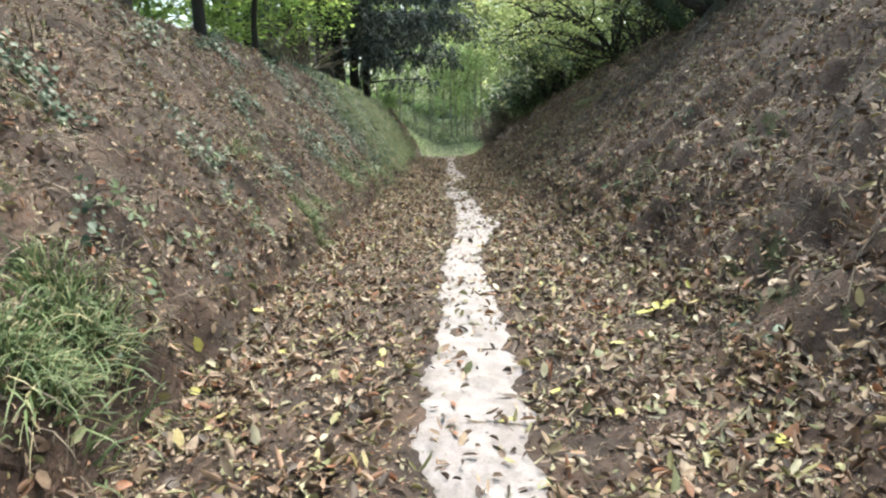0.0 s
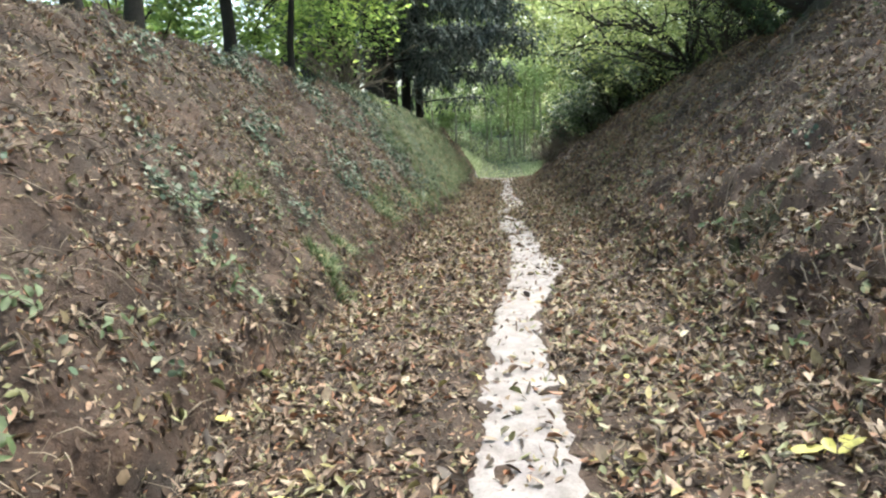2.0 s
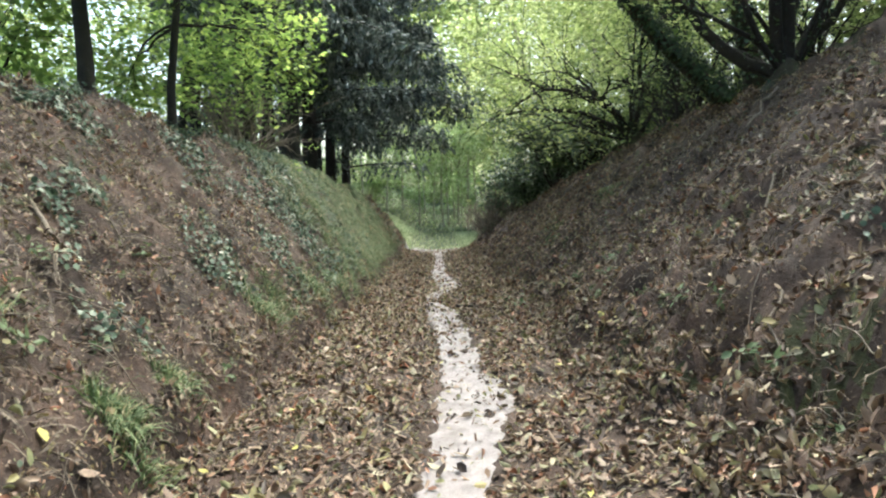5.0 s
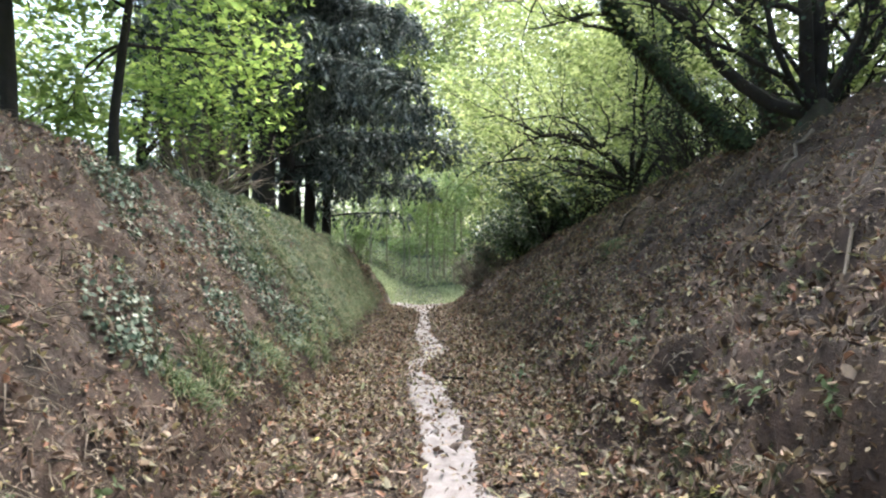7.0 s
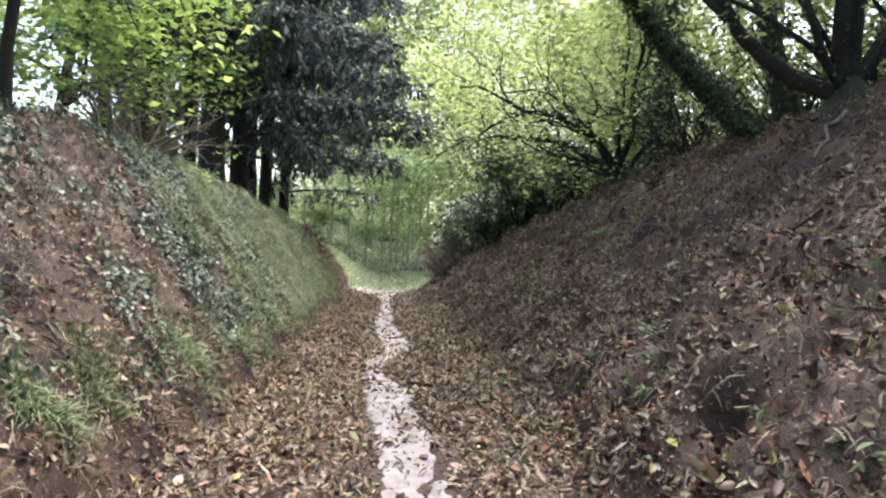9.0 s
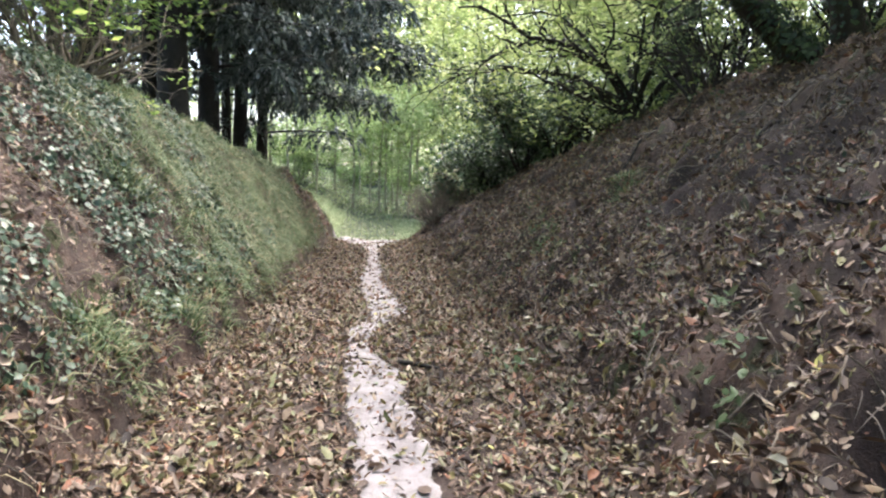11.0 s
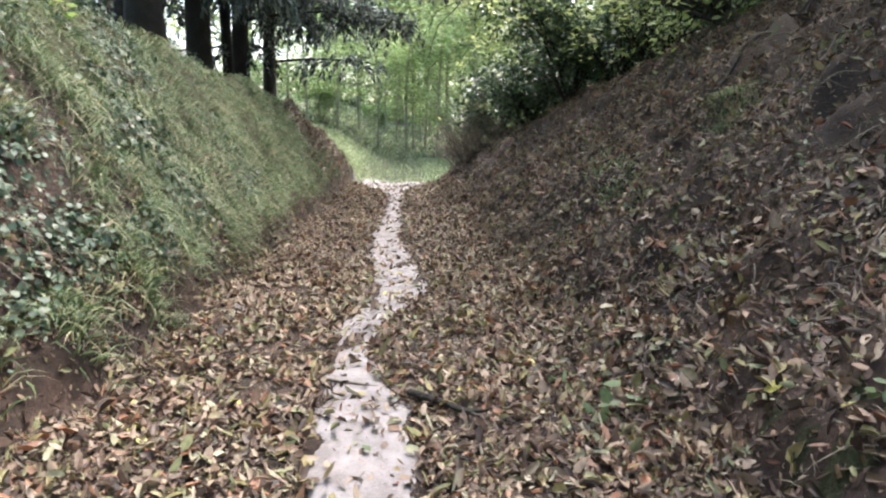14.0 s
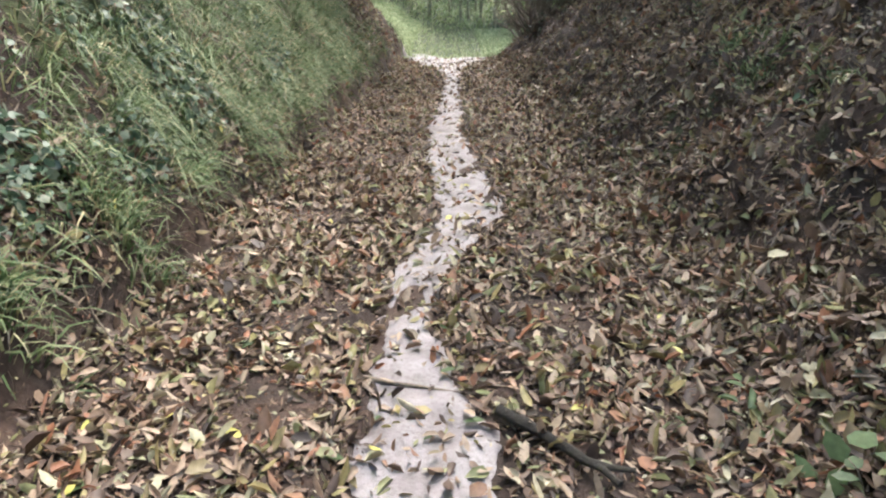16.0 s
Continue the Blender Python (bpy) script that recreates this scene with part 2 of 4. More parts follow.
mossy = (nz(cx, cy, 1.7, 24) + 0.8 * nz(cx, cy, 0.22, 25) > 1.15) & (np.abs(cx) > 1.7)
ground_me.polygons.foreach_set("material_index", np.where(grassy, 1, np.where(mossy, 2, 0)).astype(np.int32))
ground = tagged(new("ground", ground_me), "dark damp soil of a sunken lane between steep banks", "ground", kind="structure")


# ---- pale trodden path ----
def path_edges(y):
    lo = np.interp(y, [0, 2.2, 3.2, 4.6, 6.5, 8.1, 9.6, 11, 11.9, 12.5, 13.9, 14.7, 15.9, 16.4, 16.8, 17.4, 18.6, 20.2, 21.2, 23.1, 25.5, 27.5, 29.5, 31, 34],
                   [-0.15, -0.12, -0.24, -0.08, -0.06, 0.08, 0.18, 0.22, 0.2, 0.14, 0.05, 0.0, 0.04, 0.15, 0.3, 0.22, 0.14, 0.1, 0.19, 0.25, 0.3, 0.1, -0.7, -0.9, -0.9])
    hi = np.interp(y, [0, 2.2, 3.5, 5.7, 7.3, 8.9, 9.5, 10.3, 12, 12.8, 13.9, 14.5, 14.75, 15.4, 15.9, 16.4, 16.8, 17.4, 18.6, 20.2, 21.2, 23.1, 25.5, 27.5, 29.5, 31, 34],
                   [0.4, 0.42, 0.5, 0.49, 0.45, 0.85, 1.0, 0.75, 0.78, 0.7, 0.63, 0.62, 0.45, 0.31, 0.4, 0.63, 0.81, 0.83, 0.69, 0.52, 0.62, 0.6, 0.62, 0.75, 1.3, 1.6, 1.6])
    return lo, hi


yy = np.arange(-6, 33.5, 0.03)
lo, hi = path_edges(yy)
lo = lo + 0.05 * nz(yy, 0 * yy, 0.7, 31) + 0.035 * nz(yy, 0 * yy, 0.27, 32) + 0.015 * nz(yy, 0 * yy, 0.1, 36)
hi = hi + 0.05 * nz(yy, 0 * yy, 0.75, 33) + 0.035 * nz(yy, 0 * yy, 0.3, 34) + 0.015 * nz(yy, 0 * yy, 0.11, 37)
S = np.linspace(0, 1, 17)
PX = lo[:, None] + (hi - lo)[:, None] * S[None]
PY = np.repeat(yy[:, None], 17, 1)
PZ = height(PX, PY) + 0.012 - 0.05 * (np.abs(S - 0.5)[None] * 2) ** 8 - 0.022 * np.clip(nz(PX, PY, 0.5, 35) - 0.75 + smooth(15, 19, PY) * 0.25, 0, 1) * 2
pi = np.arange(PX.size).reshape(PX.shape)
pq = np.stack([pi[:-1, :-1], pi[:-1, 1:], pi[1:, 1:], pi[1:, :-1]], -1).reshape(-1, 4)
path = tagged(new("path", mesh_np("path", np.stack([PX.ravel(), PY.ravel(), PZ.ravel()], 1), pq, CHALK, True)),
              "pale chalky trodden strip along the lane floor", "path", kind="structure")


# ---- leaf, grass and twig builders ----
def frames_from(n, r):
    """Random tangent frames round normals."""
    t = r.normal(size=n.shape)
    t -= (t * n).sum(1, keepdims=True) * n
    t /= np.linalg.norm(t, axis=1, keepdims=True) + 1e-9
    return t, np.cross(n, t)


def leaf_mesh(name, p, n, size, material, r, narrow=0.45, fold=0.25, curl=0.15, tang=None, simple=False):
    """Folded, curled leaves: a base, two sides and a tip about a midrib."""
    t, b = frames_from(n, r)
    if tang is not None:
        t = tang
        b = np.cross(n, t)
        b /= np.linalg.norm(b, axis=1, keepdims=True) + 1e-9
    s = size[:, None]
    w = s * narrow * r.uniform(0.6, 1.25, (len(p), 1))
    up = n * s * fold * r.uniform(-0.4, 1.2, (len(p), 1))
    cu = n * s * curl * r.uniform(-1, 1.6, (len(p), 1))
    if simple:
        v = np.stack([p, p + t * s * 0.5 + b * w * 0.5 + up * 0.5, p + t * s + cu, p + t * s * 0.5 - b * w * 0.5 + up * 0.5], 1)
        base = np.arange(len(p))[:, None] * 4
        f = np.concatenate([base + np.array([[0, 1, 2]]), base + np.array([[0, 2, 3]])])
        return mesh_np(name, v.reshape(-1, 3), f, material)
    v = np.stack([p, p + t * s * 0.3 + b * w * 0.5 + up, p + t * s * 0.72 + b * w * 0.42 + up + cu * 0.4, p + t * s + cu,
                  p + t * s * 0.72 - b * w * 0.42 + up + cu * 0.4, p + t * s * 0.3 - b * w * 0.5 + up], 1)
    base = np.arange(len(p))[:, None] * 6
    f = np.concatenate([base + np.array([[0, 1, 2, 3]]), base + np.array([[0, 3, 4, 5]])])
    return mesh_np(name, v.reshape(-1, 3), f, material)


def blades_mesh(name, p, d, length, material, r, width=0.008, droop=0.5):
    """Grass blades: tapering strips that bend over."""
    d = d / np.linalg.norm(d, axis=1, keepdims=True)
    side = np.cross(d, r.normal(size=d.shape))
    side /= np.linalg.norm(side, axis=1, keepdims=True) + 1e-9
    out = np.cross(side, d)
    L = length[:, None]
    W = width * r.uniform(0.6, 1.4, (len(p), 1))
    rows = []
    for s, wd in ((0, 1.0), (0.4, 0.9), (0.75, 0.6), (1.0, 0.08)):
        c = p + d * L * s * (1 - 0.2 * s) + out * L * 0.35 * s * s - np.array([0, 0, 1.0]) * L * droop * s * s
        rows += [c - side * W * wd, c + side * W * wd]
    v = np.stack(rows, 1)
    base = np.arange(len(p))[:, None] * 8
    f = np.concatenate([base + np.array([[k, k + 1, k + 3, k + 2]]) for k in (0, 2, 4)])
    return mesh_np(name, v.reshape(-1, 3), f, material)


def tube(pts, radii, seg=7, cap=False):
    """A tapered tube round a polyline: arrays of verts and quads."""
    pts = np.asarray(pts, float)
    tan = np.gradient(pts, axis=0)
    tan /= np.linalg.norm(tan, axis=1, keepdims=True) + 1e-9
    ref = np.array([0.31, 0.93, 0.17]) if abs(tan[0][1]) < 0.8 else np.array([0.95, 0.1, 0.3])
    a = np.cross(tan, ref)
    a /= np.linalg.norm(a, axis=1, keepdims=True) + 1e-9
    b = np.cross(tan, a)
    ang = np.linspace(0, 2 * np.pi, seg, endpoint=False)
    ring = a[:, None] * np.cos(ang)[None, :, None] + b[:, None] * np.sin(ang)[None, :, None]
    v = pts[:, None] + ring * np.asarray(radii)[:, None, None]
    i = np.arange(len(pts) * seg).reshape(len(pts), seg)
    j = np.roll(i, -1, 1)
    f = np.stack([i[:-1], j[:-1], j[1:], i[1:]], -1).reshape(-1, 4)
    return v.reshape(-1, 3), f


def join(tubes):
    vs, fs, o = [], [], 0
    for v, f in tubes:
        vs.append(v)
        fs.append(f + o)
        o += len(v)
    return np.concatenate(vs), np.concatenate(fs)


def wander(start, d, length, r, n=9, bend=0.18, lift=0.0):
    """A wandering polyline from start."""
    p, d = [np.array(start, float)], np.array(d, float) / np.linalg.norm(d)
    for _ in range(n - 1):
        d = d + r.normal(size=3) * bend + np.array([0, 0, lift])
        d /= np.linalg.norm(d)
        p.append(p[-1] + d * length / (n - 1))
    return np.array(p)


def limb_set(start, d, length, r0, r, twigs=5, bend=0.15, lift=0.03, seg=7, sub=2, tip=0.12):
    """A limb with side branches and twigs: tubes, and points along its outer parts."""
    main = wander(start, d, length, r, 12, bend, lift)
    rad = np.linspace(r0, r0 * tip, 12)
    tubes, ends = [tube(main, rad, seg)], [main[6:]]
    for _ in range(twigs):
        i = int(r.integers(3, 12))
        dd = (main[min(i + 1, 11)] - main[i - 1])
        dd = dd / np.linalg.norm(dd) + r.normal(size=3) * 0.6 + np.array([0, 0, 0.25])
        ln = length * r.uniform(0.22, 0.5)
        br = wander(main[i], dd, ln, r, 7, bend * 1.3, lift)
        tubes.append(tube(br, np.linspace(rad[i] * 0.6, 0.006, 7), 5))
        ends.append(br[2:])
        for _ in range(sub):
            k = int(r.integers(2, 7))
            tw = wander(br[k], dd + r.normal(size=3) * 0.8, ln * 0.5, r, 5, 0.25, 0)
            tubes.append(tube(tw, np.linspace(max(rad[i] * 0.22, 0.006), 0.004, 5), 4))
            ends.append(tw[1:])
    return tubes, np.concatenate(ends)


def crown_mesh(name, ends, count, spread, size, material, r, droop=0.0, narrow=0.6, flat=0.6, lo=None):
    """Many small leaves in uneven sprays round the branch points."""
    hubs = ends[r.integers(0, len(ends), max(8, count // 14))] + r.normal(size=(max(8, count // 14), 3)) * spread
    hub = hubs[r.integers(0, len(hubs), count)]
    p = hub + r.normal(size=(count, 3)) * spread * 0.42 * np.array([1, 1, 0.6])
    n = r.normal(size=(count, 3)) * (1 - flat) + np.array([0, 0, 1.0])
    n /= np.linalg.norm(n, axis=1, keepdims=True)
    tang = None
    if droop:
        tang = r.normal(size=(count, 3)) * 0.5 + np.array([0, 0, -droop])
        tang /= np.linalg.norm(tang, axis=1, keepdims=True)
        n = r.normal(size=(count, 3))
        n -= (n * tang).sum(1, keepdims=True) * tang
        n /= np.linalg.norm(n, axis=1, keepdims=True)
    if lo is not None:
        p[:, 2] = np.maximum(p[:, 2], lo + r.uniform(0, 0.5, count))
    return leaf_mesh(name, p, n, size * r.uniform(0.55, 1.3, count), material, r, narrow, 0.2, 0.1, tang, True)


def gz(x, y):
    return float(height(np.array([x]), np.array([y]), False)[0])


# ---- trees on the banks ----
def broad_tree(name, label, x, y, trunk_h, r0, lean, limbs, leafmat, leaves, size, bark, seed, spread=0.45, limb_len=3.0, lift=0.04, ivy=0, group="", low=0.35):
    r = np.random.default_rng(seed)
    z = gz(x, y)
    ob = thing(name, label, "tree", (x, y, z), group)
    tr = wander((0, 0, -0.15), (lean[0], lean[1], 1), trunk_h, r, 14, 0.05, 0.01)
    rad = np.linspace(r0, r0 * 0.35, 14)
    rad[0] *= 1.5
    rad[1] *= 1.12
    child("trunk", mesh_np("trunk", *tube(tr, rad, 10), bark, True), ob)
    ends = []
    for i in range(limbs):
        k = int(r.integers(int(14 * low), 14))
        a = i * 2.4 + r.uniform(-0.5, 0.5)
        tubes, e = limb_set(tr[k], (math.cos(a), math.sin(a), r.uniform(0.05, 0.7)), limb_len * r.uniform(0.7, 1.2), rad[k] * 0.5, r, 5, 0.16, lift, 6)
        child("limb", mesh_np("limb", *join(tubes), bark, True), ob)
        ends.append(e)
    if leaves:
        child("crown", crown_mesh("crown", np.concatenate(ends), leaves, spread, size, leafmat, r), ob)
    if ivy:
        shag = 0.42 if ivy > 6000 else 0.2
        t = r.integers(0, 13, ivy)
        f = r.uniform(0, 1, (ivy, 1))
        a = r.uniform(0, 2 * np.pi, ivy)
        out = np.stack([np.cos(a), np.sin(a), 0.3 * np.ones(ivy)], 1)
        p = tr[t] * (1 - f) + tr[t + 1] * f + out * (rad[t] * 1.0 + r.uniform(0, shag, ivy))[:, None]
        child("ivy", leaf_mesh("ivy", p, out / np.linalg.norm(out, axis=1, keepdims=True), r.uniform(0.05, 0.1, ivy), TREEIVY, r, 0.9, simple=True), ob, "dark ivy clinging to the trunk")
    return ob


def stool_tree(name, label, x, y, stems, bark, leafmat, leaves, size, seed, spread=0.5):
    """A coppiced tree: several stems fan from one mossy stool."""
    r = np.random.default_rng(seed)
    z = gz(x, y)
    ob = thing(name, label, "tree", (x, y, z))
    st = wander((0, 0, -0.3), (0, 0, 1), 0.6, r, 6, 0.05)
    child("stool", mesh_np("stool", *tube(st, [0.46, 0.38, 0.3, 0.24, 0.17, 0.05], 12), MOSSBARK, True), ob)
    ends, skin = [], []
    for d, ln, rr in stems:
        tubes, e = limb_set(np.array([d[0] * 0.15, d[1] * 0.15, 0.05]), d, ln, rr, r, 9, 0.21, 0.02, 8, 2, 0.2)
        child("stem", mesh_np("stem", *join(tubes), bark, True), ob)
        ends.append(e)
        skin.append(tubes[0][0][:64])
    child("crown", crown_mesh("crown", np.concatenate(ends), leaves, spread, size, leafmat, r), ob)
    skin = np.concatenate(skin)
    p = skin[r.integers(0, len(skin), 1500)] + r.normal(size=(1500, 3)) * np.array([0.07, 0.07, 0.12])
    n = r.normal(size=(1500, 3)) + np.array([0, 0, 0.6])
    n /= np.linalg.norm(n, axis=1, keepdims=True)
    child("ivy", leaf_mesh("ivy", p, n, r.uniform(0.04, 0.09, 1500), TREEIVY, r, 0.9, simple=True), ob, "dark ivy on the lower stems")
    return ob


def conifer(x, y, h, r0, seed, boughs, reach, first, leaves, side=None):
    """Bare dark trunk and drooping dark boughs from some height on."""
    r = np.random.default_rng(seed)
    z = gz(x, y)
    ob = thing("conifer", "tall dark conifer with drooping sprays on the bank top", "tree", (x, y, z), "conifers on the bank")
    tr = wander((0, 0, -0.2), (0, 0, 1), h, r, 12, 0.015)
    rad = np.linspace(r0, r0 * 0.2, 12)
    rad[0] *= 1.35
    child("trunk", mesh_np("trunk", *tube(tr, rad, 10), BARK, True), ob)
    pts, tubes = [], []
    for i in range(boughs):
        zz = first + (h - first) * (i / boughs) ** 0.9
        a = i * 2.4 + r.uniform(-0.4, 0.4)
        d = np.array([math.cos(a), math.sin(a), 0.12])
        ln = reach * (1 - 0.55 * i / boughs) * r.uniform(0.65, 1.1)
        if side is not None and d[0] * side[0] + d[1] * side[1] < 0:
            ln *= 0.6
            zz += 1.4
        else:
            zz -= 0.7
        c = tr[min(11, int(zz / h * 11))]
        b = wander((c[0], c[1], zz), d, ln, r, 9, 0.06, -0.045)
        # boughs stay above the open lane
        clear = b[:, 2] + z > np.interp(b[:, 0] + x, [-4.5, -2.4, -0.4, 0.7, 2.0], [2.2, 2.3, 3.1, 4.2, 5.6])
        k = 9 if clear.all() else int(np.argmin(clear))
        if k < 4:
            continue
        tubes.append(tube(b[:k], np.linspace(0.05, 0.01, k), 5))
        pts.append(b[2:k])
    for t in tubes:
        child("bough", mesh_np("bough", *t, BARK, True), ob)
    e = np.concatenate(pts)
    leaves = int(leaves * 1.75)
    m = leaves // 34
    hub = e[r.integers(0, len(e), m)] + r.normal(size=(m, 3)) * np.array([0.2, 0.2, 0.08])
    a, reach_s = r.uniform(0, 2 * np.pi, m), r.uniform(0.35, 0.95, m)
    flat = np.stack([np.cos(a), np.sin(a), 0 * a], 1)
    which = r.integers(0, m, leaves)
    u, L = r.uniform(0, 1, (leaves, 1)), reach_s[which][:, None]
    out = flat[which]
    across = np.stack([-out[:, 1], out[:, 0], 0 * out[:, 0]], 1) * r.choice([-1.0, 1.0], (leaves, 1))
    p = hub[which] + out * L * 0.6 * u - np.array([0, 0, 0.75]) * L * u * u + r.normal(size=(leaves, 3)) * 0.035
    tang = out * 0.6 - np.array([0, 0, 1.5]) * u + across * (0.9 - 0.6 * u) + r.normal(size=(leaves, 3)) * 0.2
    tang /= np.linalg.norm(tang, axis=1, keepdims=True)
    n = np.cross(tang, r.normal(size=(leaves, 3)))
    n /= np.linalg.norm(n, axis=1, keepdims=True)
    child("crown", leaf_mesh("crown", p, n, r.uniform(0.10, 0.24, leaves), NEEDLE, r, 0.36, 0.1, 0.2, tang, True), ob)
    return ob


def shrub(name, label, x, y, w, h, leaves, size, leafmat, bark, seed, stems=9):
    r = np.random.default_rng(seed)
    ob = thing(name, label, "shrub", (x, y, gz(x, y)))
    ends = []
    for i in range(stems):
        a = i * 2.4
        tubes, e = limb_set((0, 0, -0.1), (math.cos(a) * w / h, math.sin(a) * w / h, 1), math.hypot(w, h) * r.uniform(0.6, 1.0), 0.045, r, 6, 0.14, 0.0, 5)
        child("stem", mesh_np("stem", *join(tubes), bark, True), ob)
        ends.append(e)
    if leaves:
        child("crown", crown_mesh("crown", np.concatenate(ends), leaves, 0.28, size, leafmat, r, flat=0.3), ob)
    return ob


# left bank top: broadleaf trees with bright hanging foliage
broad_tree("maple_tree", "broadleaf tree with dark trunk and bright green leaves", -4.7, 8.9, 9, 0.11, (-0.05, 0.0), 9, MAPLE, 6000, 0.17, BARK, 101, 0.5, 2.6, group="maples on the bank", low=0.45)
broad_tree("maple_tree", "broadleaf tree with dark trunk and bright green leaves", -4.9, 10.3, 9, 0.12, (0.0, 0.05), 9, MAPLE, 6000, 0.17, BARK, 102, 0.5, 2.6, group="maples on the bank", low=0.45)
broad_tree("maple_tree", "broadleaf tree with dark trunk and bright green leaves", -4.9, 13.6, 6.5, 0.13, (0.0, 0.05), 14, MAPLE, 11000, 0.16, BARK, 103, 0.5, 2.6, -0.03, group="maples on the bank", low=0.1)
broad_tree("maple_tree", "slender broadleaf tree with bright green hanging leaves", -4.05, 14.6, 7, 0.075, (-0.02, 0.0), 14, MAPLE, 12000, 0.15, BARK, 104, 0.42, 2.4, -0.05, group="maples on the bank", low=0.15)
broad_tree("maple_tree", "slender broadleaf tree with bright green hanging leaves", -5.6, 18.8, 7, 0.1, (0.1, 0.0), 13, MAPLE, 9000, 0.15, BARK, 105, 0.42, 2.4, -0.05, group="maples on the bank", low=0.15)
shrub("bramble_shrub", "brown straggling brushwood on the bank top", -4.0, 17.8, 1.2, 1.6, 350, 0.09, MAPLE, TWIG, 120, 16)
shrub("bramble_shrub", "brown straggling brushwood on the bank top", -4.1, 19.2, 1.2, 1.7, 300, 0.09, MAPLE, TWIG, 121, 16)

for i, (x, y) in enumerate([(-6.8, 9.5), (-7.6, 14.0), (-8.2, 18.0)]):
    shrub("understorey_shrub", "bright green leafy undergrowth behind the bank", x, y, 1.6, 2.4, 2600, 0.17, MAPLE, BARK, 130 + i, 8)

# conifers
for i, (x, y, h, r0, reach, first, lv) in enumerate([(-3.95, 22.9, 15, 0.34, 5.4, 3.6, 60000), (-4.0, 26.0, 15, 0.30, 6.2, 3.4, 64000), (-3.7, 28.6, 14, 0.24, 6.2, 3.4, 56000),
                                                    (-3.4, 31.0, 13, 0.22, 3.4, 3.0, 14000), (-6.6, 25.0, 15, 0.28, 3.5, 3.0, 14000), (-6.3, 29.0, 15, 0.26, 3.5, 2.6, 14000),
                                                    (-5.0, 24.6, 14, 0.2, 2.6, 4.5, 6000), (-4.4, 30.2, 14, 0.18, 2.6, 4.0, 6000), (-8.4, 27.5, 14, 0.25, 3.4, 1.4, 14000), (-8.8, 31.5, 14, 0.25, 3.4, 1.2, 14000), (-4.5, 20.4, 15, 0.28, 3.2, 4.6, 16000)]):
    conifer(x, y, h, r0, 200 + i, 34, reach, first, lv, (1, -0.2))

# right bank top
stool_tree("coppiced_hazel", "mossy multi-stemmed tree fanning from one stool", 6.45, 14.9,
           [((-1.0, 0.25, 0.5), 5.8, 0.12), ((-0.8, 0.55, 0.75), 5.5, 0.09), ((-0.35, 0.3, 1.0), 5.5, 0.12), ((-0.1, -0.2, 1.0), 5.5, 0.13), ((0.15, 0.3, 1.0), 5.5, 0.11), ((0.4, -0.1, 1.0), 5.0, 0.12), ((0.75, 0.2, 0.9), 4.5, 0.09), ((0.2, 0.5, 1), 5.0, 0.08),
            ((-0.6, -0.1, 1.0), 5.0, 0.06), ((-0.9, -0.2, 0.8), 4.5, 0.05), ((0.3, -0.4, 1.0), 4.5, 0.05), ((-0.2, 0.1, 1.0), 4.5, 0.045)],
           BARK, LIME, 6000, 0.13, 301, 0.55)
stool_tree("coppiced_hazel", "multi-stemmed tree leaning over the lane from the bank", 6.2, 22.0,
           [((-1.0, 0.1, 0.55), 5.5, 0.10), ((-0.8, -0.3, 0.75), 5.0, 0.09), ((-0.55, 0.1, 1.0), 5.5, 0.12), ((-0.25, -0.2, 1.0), 5.5, 0.08), ((0.05, 0.2, 1.0), 5.5, 0.10), ((0.3, 0.0, 1.0), 5.0, 0.07), ((-0.9, 0.2, 0.25), 3.5, 0.06), ((-0.7, -0.4, 0.9), 4.5, 0.05), ((-0.45, -0.3, 1.0), 5.0, 0.045), ((-1.0, -0.2, 0.4), 4.0, 0.05), ((-0.15, 0.1, 1.0), 5.0, 0.05)],
           BARK, LIME, 9000, 0.14, 302, 0.55)
broad_tree("leaning_tree", "ivy-clad trunk leaning out over the bank", 6.9, 17.4, 6.5, 0.2, (-0.95, 0.35), 6, LIME, 2500, 0.13, MOSSBARK, 303, 0.5, 2.2, 0.05, 5500, low=0.4)
broad_tree("bank_tree", "upright mossy tree trunk on the bank top", 7.1, 17.0, 7.5, 0.2, (-0.18, 0.1), 7, LIME, 4000, 0.14, MOSSBARK, 304, 0.5, 2.6, 0.05, 2000, low=0.4)
broad_tree("ivy_tree", "broad ivy-covered tree trunk on the bank top", 7.6, 23.2, 8, 0.3, (-0.02, 0.0), 9, LIME, 9000, 0.15, MOSSBARK, 305, 0.55, 3.0, 0.05, 8000, low=0.4)
shrub("holly_bush", "dense dark evergreen bush overhanging the lane", 4.6, 26.2, 1.7, 2.4, 16000, 0.12, HOLLY, BARK, 311, 12)
shrub("holly_bush", "dense dark evergreen bush overhanging the lane", 4.2, 28.7, 1.4, 2.0, 11000, 0.12, HOLLY, BARK, 312, 10)
shrub("brush_clump", "bare brown brushwood at the end of the bank", 2.9, 30.2, 0.8, 1.7, 500, 0.07, HOLLY, TWIG, 313, 14)
shrub("brush_clump", "bare brown brushwood at the end of the bank", 3.0, 31.8, 0.9, 1.9, 500, 0.07, HOLLY, TWIG, 314, 14)

